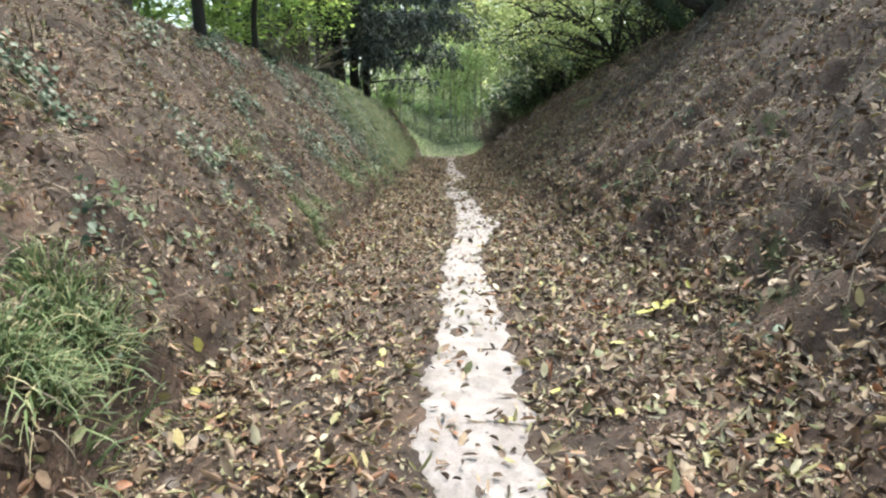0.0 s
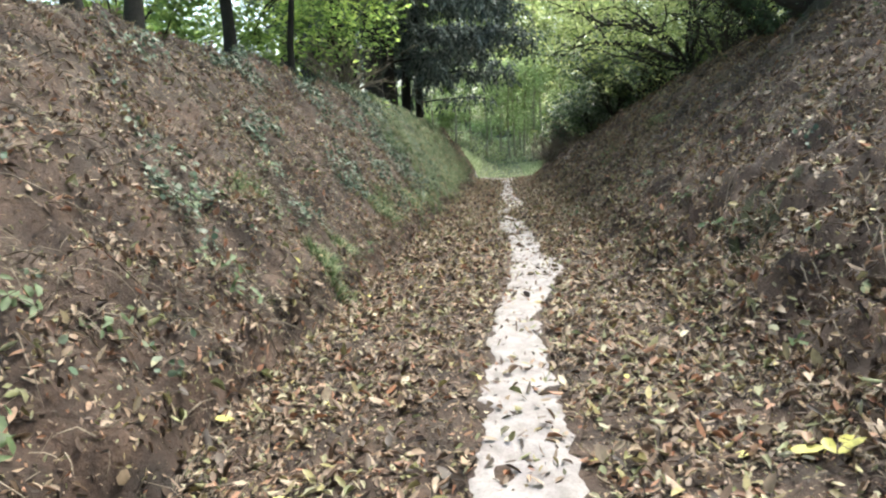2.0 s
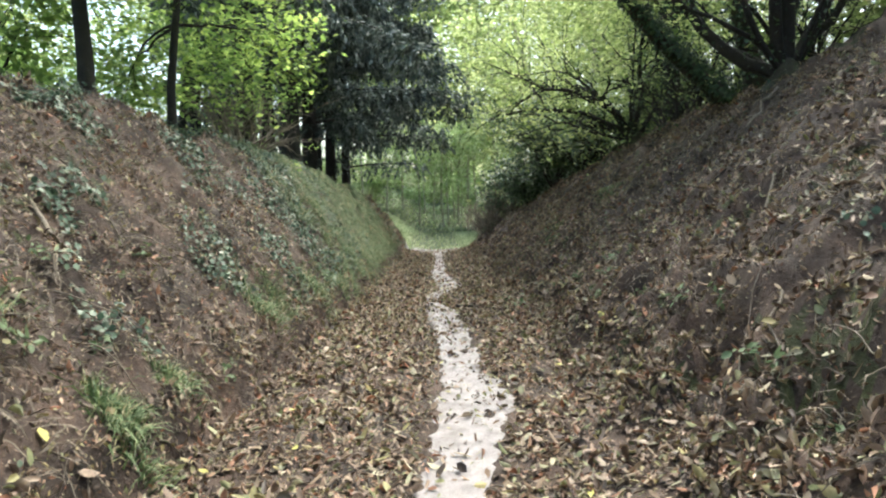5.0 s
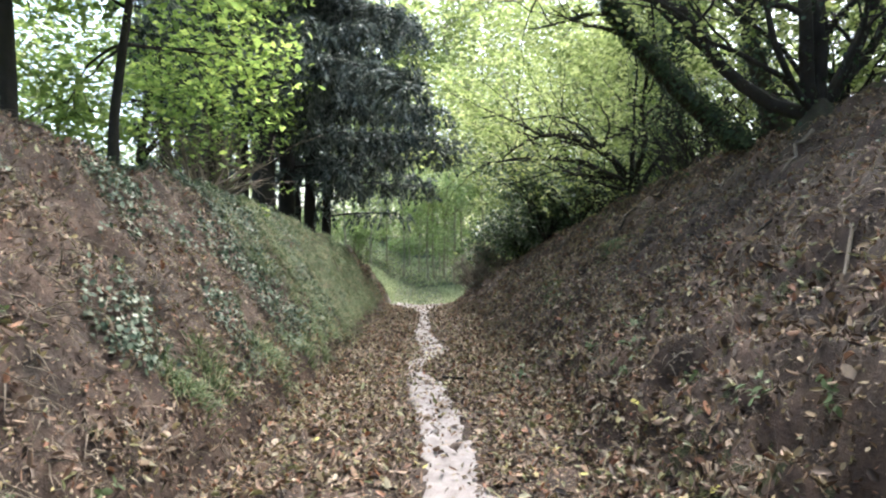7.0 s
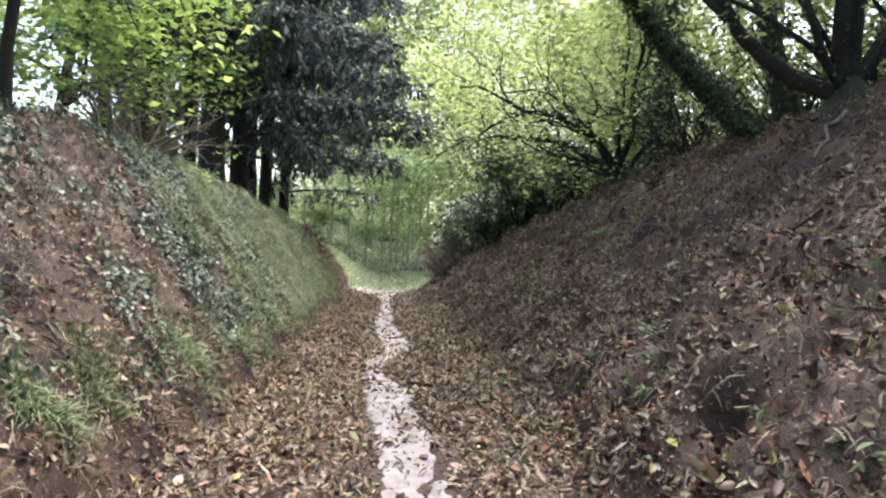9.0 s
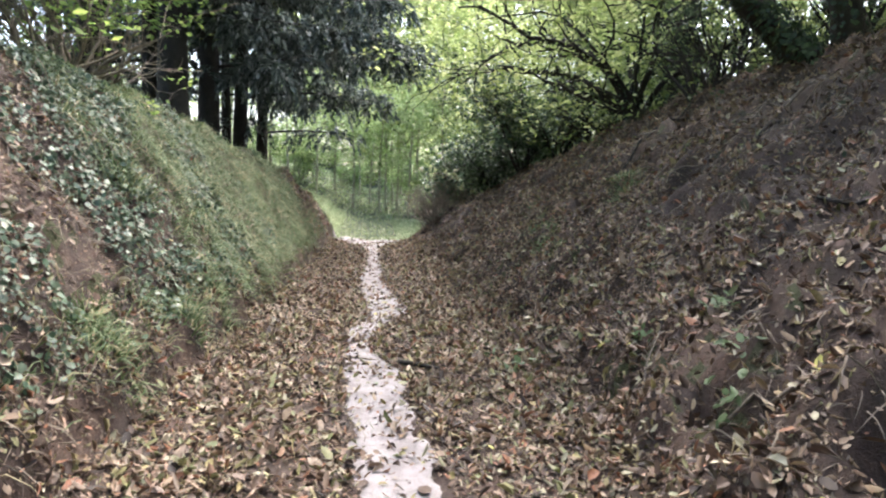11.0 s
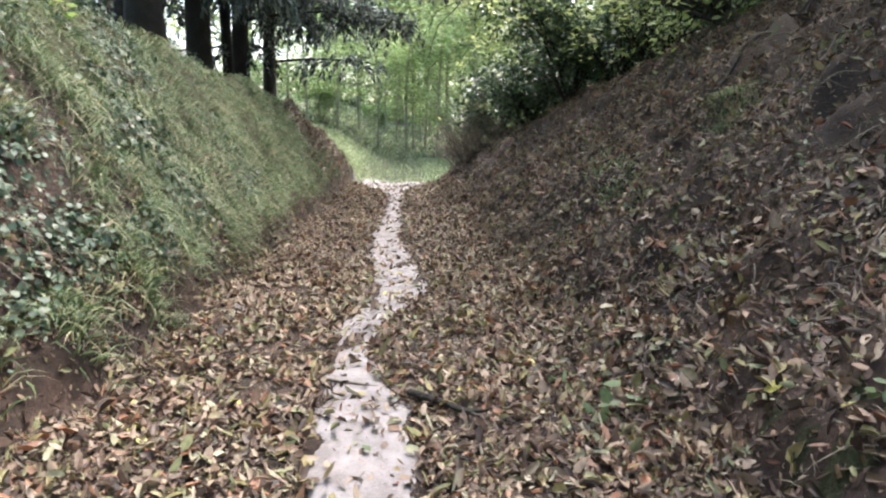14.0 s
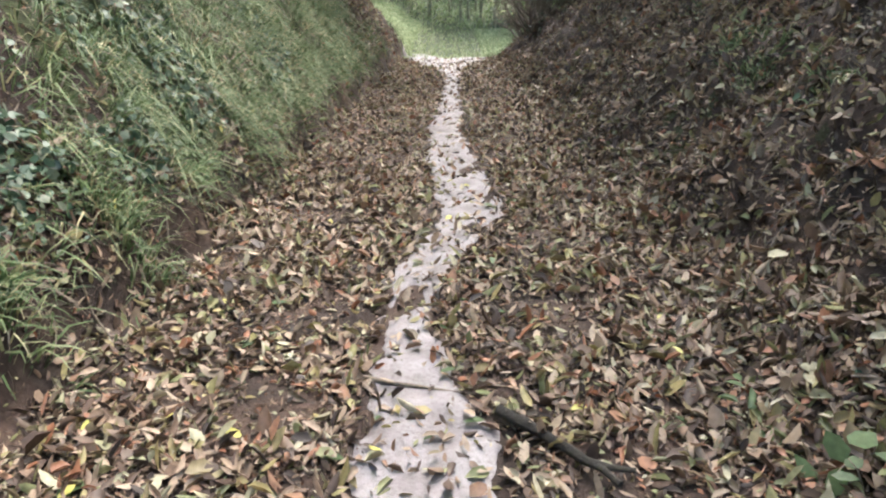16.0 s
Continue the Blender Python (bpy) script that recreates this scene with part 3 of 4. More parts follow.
for i, (x, y) in enumerate([(9.3, 24.5), (7.6, 29.5), (6.6, 32.5), (10, 15.5), (9.4, 19.5), (10, 11.5)]):
    shrub("understorey_shrub", "yellow-green leafy undergrowth behind the bank", x, y, 1.6, 2.4, 2600, 0.17, LIME, BARK, 140 + i, 8)
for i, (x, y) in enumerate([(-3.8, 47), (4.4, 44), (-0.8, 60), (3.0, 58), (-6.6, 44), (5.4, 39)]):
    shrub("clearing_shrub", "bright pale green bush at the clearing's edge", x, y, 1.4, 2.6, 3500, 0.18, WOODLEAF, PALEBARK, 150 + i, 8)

for i, (x, y, w, h, lv) in enumerate([(6.1, 19.2, 1.0, 1.7, 500), (6.0, 24.3, 1.2, 2.2, 900), (7.2, 20.4, 1.1, 2.4, 900), (7.6, 15.9, 1.1, 1.9, 600), (5.4, 25.2, 1.2, 1.8, 500), (8.0, 18.2, 1.3, 2.4, 900), (7.7, 12.8, 0.9, 1.2, 500)]):
    shrub("thicket_shrub", "tangled dark twiggy shrub on the bank top", x, y, w, h, lv, 0.1, LIME if i % 2 else SEED, BARK, 160 + i, 10)

for i, (x, y) in enumerate([(2.45, 28.9), (2.5, 30.6), (3.4, 29.4)]):
    shrub("brush_clump", "bare dark brushwood hanging at the end of the bank", x, y, 0.7, 1.4, 250, 0.07, HOLLY, TWIG, 170 + i, 16)

# trees behind the banks and beyond the lane's end
back = []
for i in range(4):
    back.append(broad_tree("woodland_tree", "sunlit yellow-green woodland tree behind the lane", 10.5 + 2.2 * (i % 2), 14 + i * 5.5, 9.5, 0.16, (0, 0), 12, LIME, 9500, 0.24, PALEBARK, 400 + i, 0.8, 3.2, 0.0, group="woodland behind the banks", low=0.12))
r = np.random.default_rng(55)
# the eight from (-8, 3) to (11, 9) are unseen, added to shade the start
spots = [(9.0, 47), (8.0, 34), (10.5, 36.5), (-8, 3), (-7.5, -4), (10.5, 3), (10, -4), (0, -11), (-5, -9), (6, -9), (11, 9), (9.8, 28.5), (9, 76), (14, 42), (12, 33), (14, 24), (16, 14), (14, 7), (-12, 37), (-14, 27), (-16, 15), (-13, 70), (-4, 84), (4, 88), (12, 80), (19, 66), (-15, 50), (0, 100), (9, 104), (-9, 98)]
for i, (x, y) in enumerate(spots):
    copy_thing(back[i % 4], pose(x, y, gz(x, y) - 0.1, 0, 0, r.uniform(0, 360)) @ Matrix.Scale(1.9 if y > 60 else 1.5 if y > 38 else 1.1, 4))

for i, (x, y, k) in enumerate([(4.6, 76, 2.6), (0.6, 82, 2.7), (9.5, 80, 2.7), (-6.0, 80, 2.7)]):
    copy_thing(back[i % 4], pose(x, y, gz(x, y) - 0.1, 0, 0, i * 80) @ Matrix.Scale(k, 4))

# slender saplings in the clearing
def sapling(x, y, seed):
    r = np.random.default_rng(seed)
    ob = thing("sapling", "slender pale-stemmed sapling in the bright clearing", "tree", (x, y, gz(x, y)), "saplings in the clearing")
    tr = wander((0, 0, -0.1), (0, 0, 1), 7, r, 10, 0.03)
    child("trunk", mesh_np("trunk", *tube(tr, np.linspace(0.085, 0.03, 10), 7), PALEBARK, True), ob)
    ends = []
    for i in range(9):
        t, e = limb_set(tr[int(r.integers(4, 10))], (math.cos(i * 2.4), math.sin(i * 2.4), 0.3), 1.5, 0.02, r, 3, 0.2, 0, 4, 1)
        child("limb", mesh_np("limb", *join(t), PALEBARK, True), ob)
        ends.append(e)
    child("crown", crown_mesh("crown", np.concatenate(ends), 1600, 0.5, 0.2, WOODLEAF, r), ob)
    return ob


first_sapling = sapling(-0.6, 46, 500)
second_sapling = sapling(1.4, 47, 501)
for i, (x, y) in enumerate([(-2.4, 42), (-3.6, 40.5), (3.0, 44), (2.3, 41.5), (0.4, 49), (-1.6, 46), (4.4, 42), (3.9, 39.5), (0.9, 43.5), (1.9, 45.5), (2.5, 53), (1.1, 55), (-0.3, 53), (3.3, 50), (-4.8, 43), (5.2, 46), (-3.0, 48), (1.8, 49)]):
    copy_thing((first_sapling, second_sapling)[i % 2], pose(x * 1.1, y + 2.5, gz(x * 1.1, y + 2.5), 0, 0, i * 67))


# ---- ground cover ----
def scatter(n, x0, x1, y0, y1, r):
    return r.uniform(x0, x1, n), r.uniform(y0, y1, n)


def settle(x, y, lift):
    return np.stack([x, y, height(x, y) + lift], 1)


def litter(name, label, n, x0, x1, y0, y1, dens, size, seed, tilt=0.5, material=LITTER):
    r = np.random.default_rng(seed)
    x, y = scatter(n, x0, x1, y0, y1, r)
    keep = r.uniform(0, 1, n) < dens(x, y)
    x, y = x[keep], y[keep]
    nn = normals(x, y) + r.normal(size=(len(x), 3)) * tilt * 0.7
    nn /= np.linalg.norm(nn, axis=1, keepdims=True)
    me = leaf_mesh(name, settle(x, y, r.uniform(0.002, 0.035, len(x))), nn, size * np.clip(r.lognormal(-0.1, 0.38, len(x)), 0.35, 1.7), material, r, r.uniform(0.18, 0.6, (len(x), 1)), 0.3, 0.45)
    return tagged(new(name, me), label, "leaf litter", kind="stuff")


def on_path(x, y):
    a, b = path_edges(y)
    return smooth(a - 0.03, a + 0.05, x) * smooth(b + 0.03, b - 0.05, x)


def floor_density(x, y):
    patch = np.clip(0.68 + 0.65 * nz(x, y, 1.1, 41) + 0.4 * nz(x, y, 0.4, 42), 0.06, 1)
    rut = 1 - 0.65 * np.exp(-((x + 0.25) / 0.22) ** 2) * smooth(9, 6, y)
    return patch * rut * (1 - 0.86 * on_path(x, y)) * (1 - 0.8 * grass_mask(x, y)) * smooth(32, 29, y)


litter("floor_litter", "brown and yellow autumn leaves strewn over the lane", 160000, -1.7, 2.0, -3.0, 32, floor_density, 0.062, 61)
litter("late_litter", "thick layer of tan, yellow and rust leaves on the lane", 36000, -1.5, 2.1, 12.0, 18.5, floor_density, 0.058, 60, 0.6)
# pale leaves are thinned in hollows and gully to deepen their shade
litter("right_bank_litter", "brown dead leaves caught on the steep bank", 125000, 1.5, 6.8, -3.0, 31,
       lambda x, y: np.clip(0.62 + 0.9 * nz(x, y, 1.6, 43) + 0.7 * nz(x, y, 0.5, 44), 0.02, 1) * np.clip(1.25 - (x - 1.5) / np.interp(y, [8, 16], [4.0, 7.0]), 0.3, 1) * (1 - 0.5 * smooth(0.4, 0.9, nz(x, y * 0.8, 1.1, 17)) * smooth(1.7, 2.1, x)) * (1 - 0.75 * np.minimum(1.5 * hollow(x, y), 1)), 0.066, 62, 0.9)
litter("dark_bank_litter", "dark brown leaves matted on the steep bank", 95000, 1.6, 6.8, -3.0, 31,
       lambda x, y: np.clip(0.6 + 0.6 * nz(x, y, 1.2, 57), 0.1, 1) * (1 - 0.3 * smooth(0.4, 0.9, nz(x, y * 0.8, 1.1, 17))), 0.06, 69, 1.0, DARKLEAF)
# leaf layer thickened so its tan lightens a slope that tree crowns dim
litter("right_foot_litter", "tan and yellow leaves drifted up the foot of the bank", 34000, 1.5, 4.6, 13.0, 22.0,
       lambda x, y: np.clip(0.7 + 0.8 * nz(x, y, 1.0, 59), 0.05, 1) * np.clip(1.3 - (x - 1.5) / 3.2, 0.25, 1), 0.06, 70, 0.7)
# dark leaf colour puts the overhang's shade into the gully
litter("hollow_litter", "dark leaves in the gully, their tone standing in for shade", 9000, 2.0, 2.8, 5.5, 14.2, lambda x, y: np.minimum(1.5 * hollow(x, y), 1), 0.045, 58, 1.2, DARKLEAF)
litter("left_bank_litter", "brown dead leaves caught on the steep bank", 105000, -4.2, -1.2, -3.0, 30,
       lambda x, y: np.clip(0.5 + 0.6 * nz(x, y, 1.3, 45), 0.06, 1) * (1 - 0.8 * grass_mask(x, y)) * (1 - 0.85 * smooth(0.3, 0.15, left_toe(y) - x)), 0.052, 63, 0.9)


def crumbs(name, label, n, x0, x1, y0, y1, dens, seed):
    r = np.random.default_rng(seed)
    x, y = scatter(n, x0, x1, y0, y1, r)
    keep = r.uniform(0, 1, n) < dens(x, y)
    x, y = x[keep], y[keep]
    nn = normals(x, y) + r.normal(size=(len(x), 3)) * 0.5
    nn /= np.linalg.norm(nn, axis=1, keepdims=True)
    me = leaf_mesh(name, settle(x, y, r.uniform(0.0, 0.012, len(x))), nn, r.uniform(0.012, 0.045, len(x)), LITTER, r, 0.5, 0.3, 0.3, None, True)
    return tagged(new(name, me), label, "leaf litter", kind="stuff")


crumbs("leaf_crumbs", "broken leaf crumbs and bark bits on the soil", 75000, -1.7, 2.0, -2, 20, lambda x, y: 1 - 0.93 * on_path(x, y), 66)
crumbs("leaf_crumbs", "broken leaf crumbs and bark bits on the bank", 70000, 1.6, 6.5, 1, 22, lambda x, y: np.clip(1.2 - (x - 1.5) / 6, 0.3, 1), 67)
crumbs("leaf_crumbs", "broken leaf crumbs and bark bits on the bank", 45000, -4.0, -1.3, 1, 19, lambda x, y: 0 * x + 1.0, 68)


def cover_leaves(name, label, n, x0, x1, y0, y1, dens, size, material, seed, lift=0.08):
    r = np.random.default_rng(seed)
    x, y = scatter(n, x0, x1, y0, y1, r)
    keep = r.uniform(0, 1, n) < dens(x, y)
    x, y = x[keep], y[keep]
    nn = normals(x, y) + r.normal(size=(len(x), 3)) * 0.45
    nn /= np.linalg.norm(nn, axis=1, keepdims=True)
    me = leaf_mesh(name, settle(x, y, r.uniform(0.01, lift, len(x))), nn, size * r.uniform(0.5, 1.3, len(x)), material, r, 0.85, 0.15)
    return tagged(new(name, me), label, "ivy", kind="stuff")


cover_leaves("bank_ivy", "dark green ivy trailing down the earth bank", 105000, -4.2, -1.25, 1.0, 24,
             lambda x, y: smooth(0.3, 1.1, nz(x, y, 1.5, 46) + 0.5 * nz(x, y, 0.5, 47) - 0.2 + 0.42 * smooth(8.5, 12.5, y) * smooth(18, 16, y) + 0.85 * smooth(12.8, 14.8, y + 0.7 * (x + 2)) * smooth(21, 17, y)) * smooth(0.02, 0.3, left_toe(y) - x), 0.05, IVY, 64, 0.17)
cover_leaves("bank_ivy", "small green plants scattered on the leafy bank", 9000, 1.7, 6.5, 1.0, 26,
             lambda x, y: smooth(0.9, 1.3, nz(x, y, 1.3, 48) + 0.4 * nz(x, y, 0.4, 49)), 0.055, IVY, 65, 0.06)


def grass_cover(name, label, n, x0, x1, y0, y1, dens, length, material, seed, width=0.006):
    r = np.random.default_rng(seed)
    x, y = scatter(n, x0, x1, y0, y1, r)
    keep = r.uniform(0, 1, n) < dens(x, y)
    x, y = x[keep], y[keep]
    d = normals(x, y) * 0.6 + r.normal(size=(len(x), 3)) * 0.3 + np.array([0, 0, 0.6])
    me = blades_mesh(name, settle(x, y, -0.01), d, length * r.uniform(0.4, 1.3, len(x)), material, r, width)
    return tagged(new(name, me), label, "grass", kind="stuff")


def clumped_grass(name, label, clumps, blades, x0, x1, y0, y1, dens, length, material, seed, width):
    """Tussocks whose blades spread and hang down the slope."""
    r = np.random.default_rng(seed)
    x, y = scatter(clumps, x0, x1, y0, y1, r)
    keep = r.uniform(0, 1, clumps) < dens(x, y)
    x, y = x[keep], y[keep]
    k = r.integers(0, len(x), len(x) * blades)
    ox, oy = r.normal(0, 0.055, len(k)), r.normal(0, 0.055, len(k))
    px, py = x[k] + ox, y[k] + oy
    nn = normals(px, py)
    d = nn * 0.5 + np.stack([ox * 6, oy * 6, 0.65 + 0 * ox], 1) + r.normal(size=(len(k), 3)) * 0.2
    size = r.uniform(0.6, 1.35, len(x))[k] * r.uniform(0.5, 1.15, len(k))
    me = blades_mesh(name, settle(px, py, -0.01), d, length * size, material, r, width, 0.75)
    return tagged(new(name, me), label, "grass", kind="stuff")


clumped_grass("bank_grass", "long soft grass hanging in tussocks over the bank", 3400, 44, -4.4, -1.05, 13.8, 26.5,
              lambda x, y: grass_mask(x, y) * np.clip(0.5 + 0.9 * nz(x, y, 0.9, 50), 0.08, 1), 0.48, GRASS, 71, 0.0042)
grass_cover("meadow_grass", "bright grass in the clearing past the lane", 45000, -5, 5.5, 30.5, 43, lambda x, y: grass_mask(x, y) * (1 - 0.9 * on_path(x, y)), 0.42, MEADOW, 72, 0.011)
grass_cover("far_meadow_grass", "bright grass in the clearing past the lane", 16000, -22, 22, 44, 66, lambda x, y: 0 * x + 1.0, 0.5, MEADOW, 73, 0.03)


def dry_stems(name, label, n, x0, x1, y0, y1, dens, length, seed):
    r = np.random.default_rng(seed)
    x, y = scatter(n, x0, x1, y0, y1, r)
    keep = r.uniform(0, 1, n) < dens(x, y)
    x, y = x[keep], y[keep]
    d = normals(x, y) * 0.4 + r.normal(size=(len(x), 3)) * 0.5 + np.array([0, 0, 0.1])
    me = blades_mesh(name, settle(x, y, 0.0), d, length * r.uniform(0.3, 1.4, len(x)), TWIG, r, 0.0045, 0.55)
    return tagged(new(name, me), label, "dead stems", kind="stuff")


dry_stems("dry_stems", "pale dead stems and rootlets on the earth bank", 38000, -4.2, -1.2, 0.5, 24, lambda x, y: np.clip(0.5 + 0.7 * nz(x, y, 1.1, 51), 0.05, 1), 0.24, 74)
dry_stems("dry_stems", "pale dead stems and rootlets on the earth bank", 34000, 1.7, 6.8, 0.5, 28, lambda x, y: np.clip(0.4 + 0.7 * nz(x, y, 1.3, 52), 0.05, 1), 0.26, 75)
dry_stems("dry_stems", "pale dead stems among the fallen leaves", 5000, -1.5, 1.8, 0.8, 22, lambda x, y: 1 - 0.85 * on_path(x, y), 0.14, 76)


grass_cover("toe_fringe", "long grass drooping over the cut edge of the bank", 14000, -2.0, -1.0, 11.5, 27.5,
            lambda x, y: smooth(0.03, 0.1, left_toe(y) - x) * smooth(0.5, 0.25, left_toe(y) - x) * smooth(11.5, 14.5, y + 0.8 * nz(x, y, 1.2, 53)) * np.clip(0.5 + nz(x, y, 0.6, 54), 0, 1), 0.36, GRASS, 78, 0.0045)


def tuft(x, y, rad, n, length, seed, label="tuft of long green grass on the bank"):
    r = np.random.default_rng(seed)
    px, py = r.normal(0, rad * 0.45, n), r.normal(0, rad * 0.45, n)
    z0 = gz(x, y)
    ob = tagged(new("grass_tuft"), label, "grass", "grass tufts")
    p = np.stack([px, py, height(px + x, py + y) - z0 - 0.01], 1)
    d = np.stack([px / rad * 0.7, py / rad * 0.7, np.ones(n)], 1) + r.normal(size=(n, 3)) * 0.22
    ob.location = (x, y, z0)
    tagged(child("clump", blades_mesh("clump", p, d, length * r.uniform(0.5, 1.2, n), GRASS, r, 0.005), ob), kind="stuff")
    return ob


for i, (x, y, rad, n, ln) in enumerate([(-1.87, 3.0, 0.24, 420, 0.28), (-1.85, 2.55, 0.24, 400, 0.28), (-1.75, 10.9, 0.22, 320, 0.26), (-1.72, 7.8, 0.18, 320, 0.26), (-1.75, 11.6, 0.2, 260, 0.24), (-1.6, 13.2, 0.26, 320, 0.26),
                                       (4.15, 17.8, 0.2, 260, 0.2), (3.0, 18.3, 0.22, 220, 0.18), (-1.45, 14.7, 0.2, 260, 0.24), (-1.4, 15.6, 0.25, 340, 0.26), (-2.4, 7.6, 0.22, 120, 0.22),
                                       (2.8, 16.4, 0.2, 120, 0.15), (3.6, 20.6, 0.25, 160, 0.18), (-2.2, 15.4, 0.25, 300, 0.3), (2.35, 21.5, 0.25, 150, 0.15), (2.9, 17.7, 0.2, 140, 0.16), (4.0, 17.5, 0.2, 260, 0.2), (-1.75, 8.6, 0.16, 200, 0.2)]):
    tuft(x, y, rad, n * 2, ln * 1.35, 600 + i)


# ---- sticks, roots and single leaves ----
def stick(name, label, a, b, r0, seed, bend=0.05, fork=False, lift=0.02, pale=False):
    r = np.random.default_rng(seed)
    a, b = np.array(a, float), np.array(b, float)
    s = np.linspace(0, 1, 9)[:, None]
    xy = a + (b - a) * s + np.cumsum(r.normal(size=(9, 2)), 0) * bend * np.linalg.norm(b - a) * 0.3
    p = np.stack([xy[:, 0], xy[:, 1], height(xy[:, 0], xy[:, 1], False) + lift], 1)
    tubes = [tube(p, np.linspace(r0, r0 * 0.5, 9) * (1 + 0.12 * r.normal(size=9)), 7)]
    if fork:
        q = wander(p[6], (p[7] - p[5]) + r.normal(size=3) * 0.05, np.linalg.norm(b - a) * 0.3, r, 5, 0.1)
        q[:, 2] = np.maximum(q[:, 2], height(q[:, 0], q[:, 1], False) + lift)
        tubes.append(tube(q, np.linspace(r0 * 0.6, r0 * 0.3, 5), 6))
    me = mesh_np(name, *join(tubes), BARK if r0 > 0.017 and not pale else TWIG, True)
    return tagged(new(name, me), label, "stick", "fallen sticks")


stick("fallen_stick", "short dark broken branch lying beside the path", (0.58, 14.55), (0.93, 14.1), 0.027, 700, 0.04, True, 0.055)
stick("surface_root", "thin root crossing the chalky path", (-0.1, 14.8), (0.5, 14.72), 0.012, 701, 0.03, False, 0.01)
r = np.random.default_rng(77)
for i in range(120):
    right = i % 5 < 3
    x = r.uniform(1.8, 6.2) if right else r.uniform(-3.8, -1.5)
    y = r.uniform(2.5, 24)
    ln, a = r.uniform(0.25, 0.9), r.uniform(-0.6, 0.6) + (0 if r.uniform() < 0.6 else 1.4)
    stick("fallen_stick", "thin dead twig lying on the earth bank", (x, y), (x + ln * math.cos(a), y + ln * math.sin(a)), r.uniform(0.004, 0.011), 710 + i, 0.12, i % 3 == 0, 0.025)
for i, (x0, y0, x1, y1, rr) in enumerate([(4.6, 15.4, 5.9, 15.3, 0.035), (4.2, 18.4, 5.6, 18.9, 0.03), (3.6, 13.6, 4.2, 12.5, 0.022), (5.1, 20.6, 6.0, 22.2, 0.03), (4.2, 22.6, 5.4, 23.4, 0.025), (-2.6, 6.8, -2.1, 7.3, 0.012), (3.1, 24.6, 4.6, 25.2, 0.025), (2.2, 12.0, 3.0, 11.2, 0.014)]):
    stick("fallen_branch", "bare grey branch fallen on the bank", (x0, y0), (x1, y1), rr, 900 + i, 0.12, True, 0.04)


for i, (x0, y0, x1, y1, rr) in enumerate([(4.55, 11.85, 3.3, 10.85, 0.022), (6.0, 14.5, 5.25, 14.3, 0.035), (5.3, 14.85, 4.5, 15.4, 0.022), (5.7, 20.6, 5.3, 18.2, 0.026), (5.9, 15.8, 4.9, 15.7, 0.026), (5.0, 20.6, 4.8, 18.2, 0.02),
                                          (-2.85, 9.0, -2.2, 9.1, 0.022), (-3.45, 8.6, -3.3, 9.1, 0.015), (2.55, 8.5, 1.95, 7.7, 0.011), (5.6, 21.8, 4.7, 21.2, 0.02), (5.4, 22.6, 4.4, 23.2, 0.018), (6.1, 21.2, 5.6, 20.4, 0.02), (4.7, 16.6, 3.8, 16.3, 0.014)]):
    stick("fallen_branch", "pale barkless branch lying on the earth bank", (x0, y0), (x1, y1), rr, 950 + i, 0.26, i % 3 == 1, 0.04, True)


def single_leaf(x, y, size, seed, label="fresh yellow leaf lying on the leaf litter", material=YELLOW):
    r = np.random.default_rng(seed)
    nn = normals(np.array([x]), np.array([y])) + r.normal(size=(1, 3)) * 0.15
    nn /= np.linalg.norm(nn)
    p = np.array([[0, 0, 0.03]])
    ob = new("fallen_leaf", leaf_mesh("fallen_leaf", p, nn, np.array([size]), material, r, 0.55, 0.15, 0.15))
    ob.location = (x, y, gz(x, y))
    return tagged(ob, label, "leaf", "fresh fallen leaves")


for i, (x, y, s) in enumerate([(2.2, 13.65, 0.13), (1.45, 4.6, 0.18), (1.75, 5.6, 0.16), (1.2, 3.9, 0.12), (-1.15, 4.0, 0.13), (-1.5, 5.0, 0.12), (-0.9, 5.2, 0.12), (-1.62, 3.9, 0.12), (0.35, 3.0, 0.1),
                               (-0.75, 14.0, 0.1), (-0.95, 14.4, 0.1), (-0.35, 14.35, 0.1), (1.35, 15.2, 0.09), (1.5, 15.1, 0.09), (1.42, 14.9, 0.09), (0.1, 14.35, 0.08), (-1.35, 15.6, 0.12), (-1.8, 7.2, 0.1), (2.0, 10.8, 0.1), (2.6, 11.6, 0.1)]):
    single_leaf(x, y, s, 800 + i)
r = np.random.default_rng(88)
for i in range(60):
    single_leaf(r.uniform(-1.5, 2.4), r.uniform(2.2, 18), r.uniform(0.06, 0.1), 1000 + i)


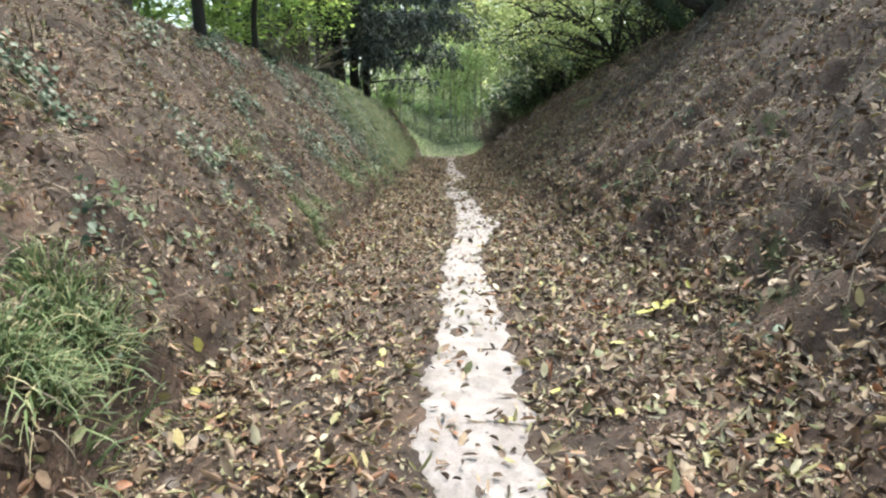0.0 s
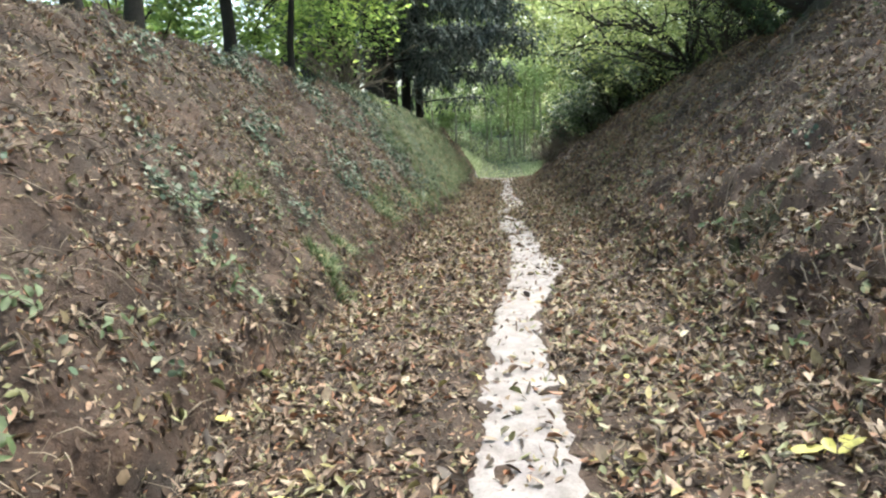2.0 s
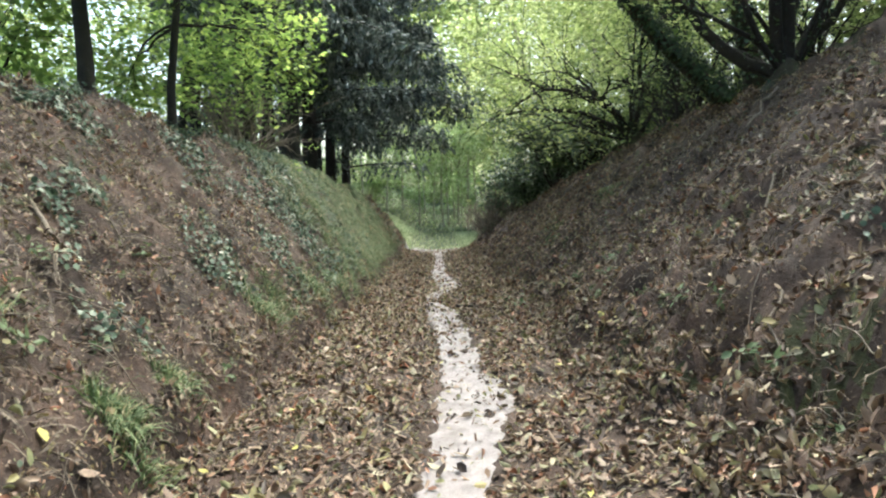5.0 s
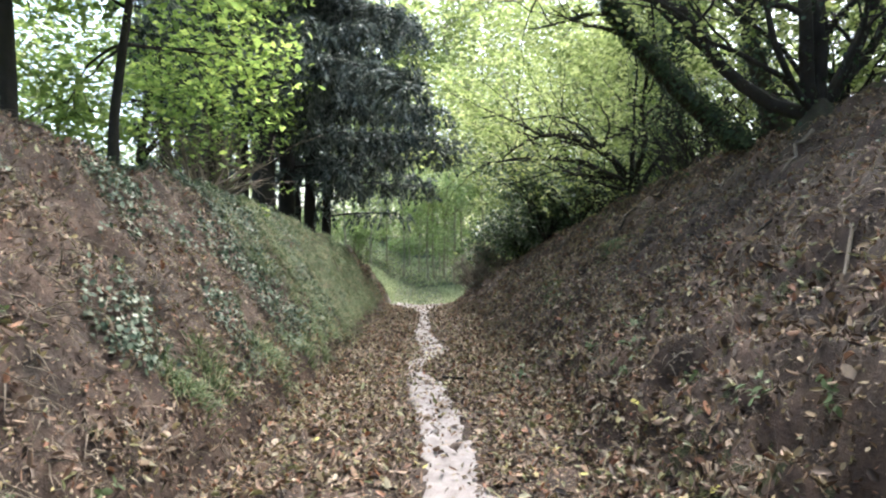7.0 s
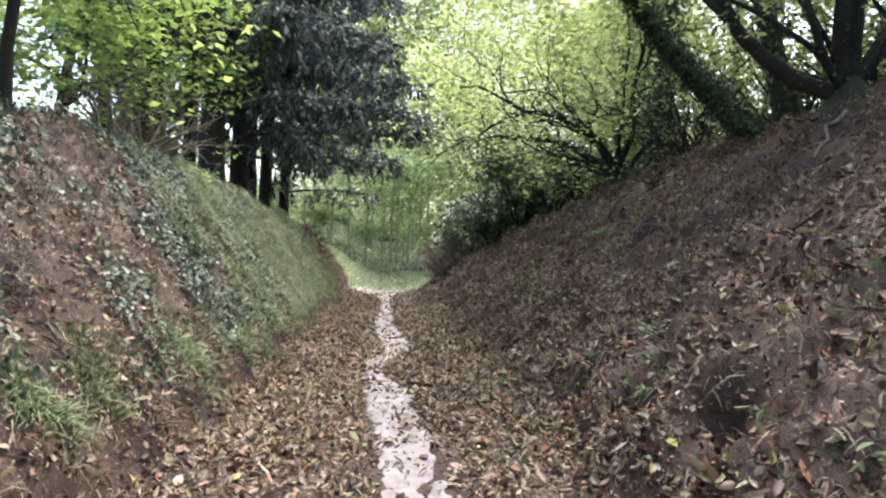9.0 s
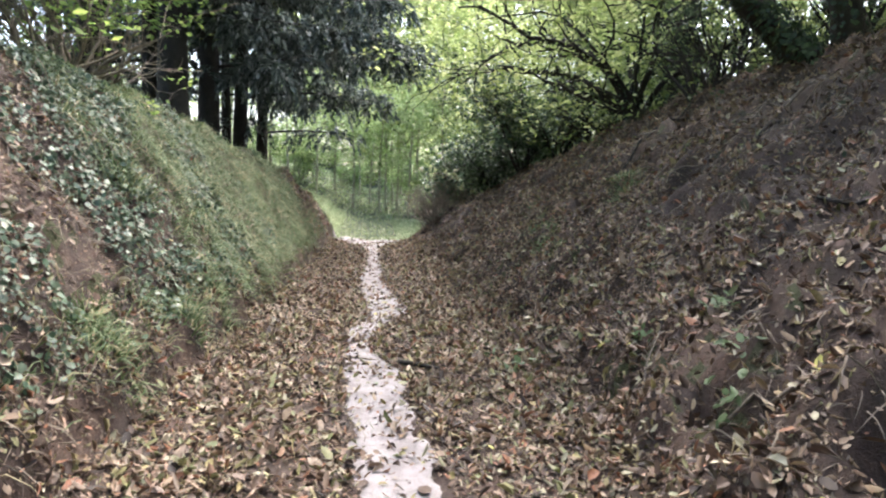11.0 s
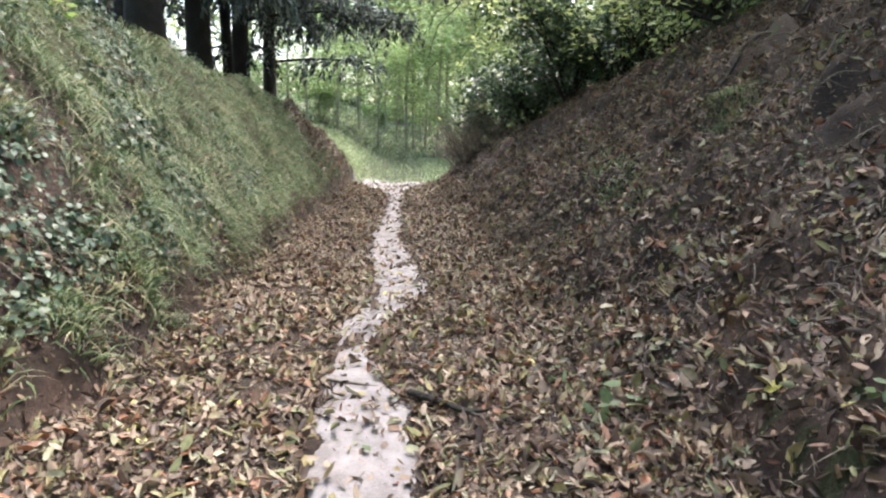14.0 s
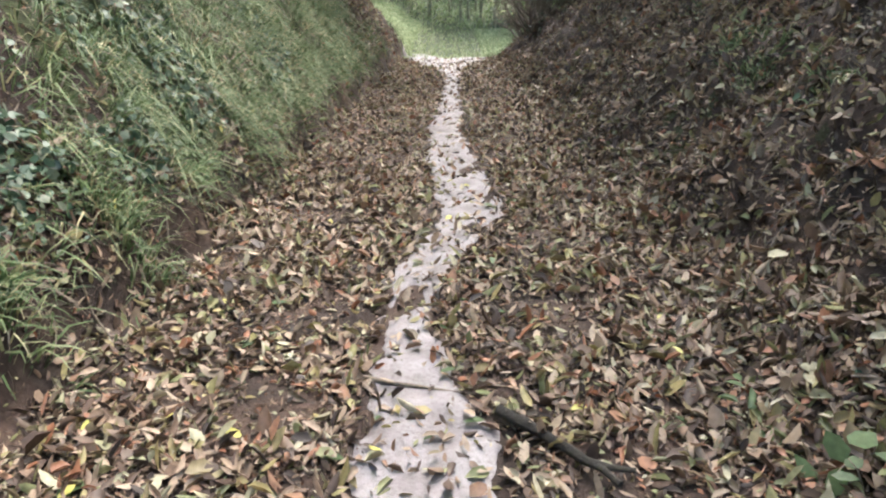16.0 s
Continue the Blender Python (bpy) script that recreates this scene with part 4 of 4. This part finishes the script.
def seedling(x, y, leaves, size, seed, label="low green broad-leaved seedling on the bank", material=None):
    """Leaning thin stalks, each with a few pairs of leaves."""
    r = np.random.default_rng(seed)
    ob = thing("seedling", label, "plant", (x, y, gz(x, y)), "seedlings")
    n = normals(np.array([x]), np.array([y]))[0]
    pts, tang = [], []
    for i in range(4):
        st = wander((0, 0, -0.01), n * 0.8 + r.normal(size=3) * 0.55, size * 2.6, r, 6, 0.2, -0.05)
        child("stalk", mesh_np("stalk", *tube(st, np.linspace(0.003, 0.0015, 6), 4), TWIG, True), ob)
        for _ in range(leaves // 4):
            pts.append(st[int(r.integers(2, 6))])
            tang.append(r.normal(size=3))
    pts, tang = np.array(pts), np.array(tang)
    nn = n[None] + r.normal(size=(len(pts), 3)) * 0.3
    nn /= np.linalg.norm(nn, axis=1, keepdims=True)
    tang -= (tang * nn).sum(1, keepdims=True) * nn
    tang /= np.linalg.norm(tang, axis=1, keepdims=True)
    for k in range(len(pts)):
        child("leaf", leaf_mesh("leaf", pts[k:k + 1], nn[k:k + 1], np.array([size * r.uniform(0.7, 1.2)]), material or SEED, r, 0.5, 0.15, 0.15, tang[k:k + 1]), ob)


for i, (x, y, nl, sz) in enumerate([(2.0, 5.88, 16, 0.10), (1.72, 4.3, 12, 0.10), (2.35, 8.2, 12, 0.08), (1.72, 14.2, 12, 0.10), (1.46, 14.4, 12, 0.08), (-2.1, 7.36, 16, 0.08), (-1.82, 5.87, 16, 0.08), (-2.37, 6.2, 16, 0.08),
                                   (-2.0, 5.95, 16, 0.08), (2.8, 12.8, 16, 0.09), (-2.4, 6.9, 12, 0.07), (-2.17, 4.2, 20, 0.08), (-1.88, 3.6, 16, 0.09), (-2.0, 4.6, 12, 0.08), (2.4, 11.9, 16, 0.08), (2.6, 9.0, 12, 0.08),
                                   (-1.6, 9.3, 12, 0.07), (-2.3, 9.4, 16, 0.08), (3.4, 15.4, 12, 0.08), (2.2, 7.2, 12, 0.07), (2.45, 7.9, 12, 0.08), (2.5, 9.6, 16, 0.08), (2.45, 10.3, 12, 0.08), (2.5, 12.2, 12, 0.08), (2.4, 13.0, 12, 0.07), (1.85, 6.6, 12, 0.08), (-2.5, 8.4, 16, 0.07), (-2.1, 8.2, 12, 0.07)]):
    seedling(x, y, nl, sz, 1200 + i, material=YELLOW if i == 1 else None, label="pale yellow-green seedling on the leafy bank" if i in (0, 1) else "low green broad-leaved seedling on the bank")


def bramble(x, y, ln, seed):
    """A dead arching stem that springs from the bank and hangs over."""
    r = np.random.default_rng(seed)
    n = normals(np.array([x]), np.array([y]))[0]
    d = n + r.normal(size=3) * 0.5
    p = wander((x, y, gz(x, y) - 0.02), d, ln, r, 12, 0.12, -0.16)
    p[:, 2] = np.maximum(p[:, 2], height(p[:, 0], p[:, 1], False) + 0.015)
    tubes = [tube(p, np.linspace(0.007, 0.003, 12), 5)]
    for k in (4, 7, 9):
        q = wander(p[k], p[k] - p[k - 1] + r.normal(size=3) * 0.08, ln * 0.3, r, 6, 0.25, -0.1)
        q[:, 2] = np.maximum(q[:, 2], height(q[:, 0], q[:, 1], False) + 0.01)
        tubes.append(tube(q, np.linspace(0.0035, 0.002, 6), 4))
    return tagged(new("bramble", mesh_np("bramble", *join(tubes), TWIG, True)), "dead pale bramble stem arching over the bank", "bramble", "brambles on the banks")


r = np.random.default_rng(99)
for i in range(90):
    x = r.uniform(-3.4, -1.7) if i % 5 < 2 else r.uniform(2.0, 6.0)
    bramble(x, r.uniform(3, 23), r.uniform(0.35, 0.9), 1400 + i)


# single leaves on the lane floor, near where the walk ends
r = np.random.default_rng(123)
kinds = []
for i in range(10):
    n = np.array([[0, 0, 1.0]]) + r.normal(size=(1, 3)) * 0.2
    kinds.append(leaf_mesh("leaf", np.array([[0, 0, 0.0]]), n / np.linalg.norm(n), np.array([r.uniform(0.06, 0.1)]), LITTER if i < 8 else SEED, r, r.uniform(0.25, 0.5, (1, 1)), 0.25, 0.4))
for i in range(280):
    x, y = r.uniform(-1.1, 1.7), r.uniform(13.4, 17.2)
    leaf = new("leaf", kinds[int(r.integers(0, 10))])
    leaf.parent = ground
    leaf.matrix_basis = pose(x, y, gz(x, y) + 0.03, r.uniform(-20, 20), r.uniform(-20, 20), r.uniform(0, 360))
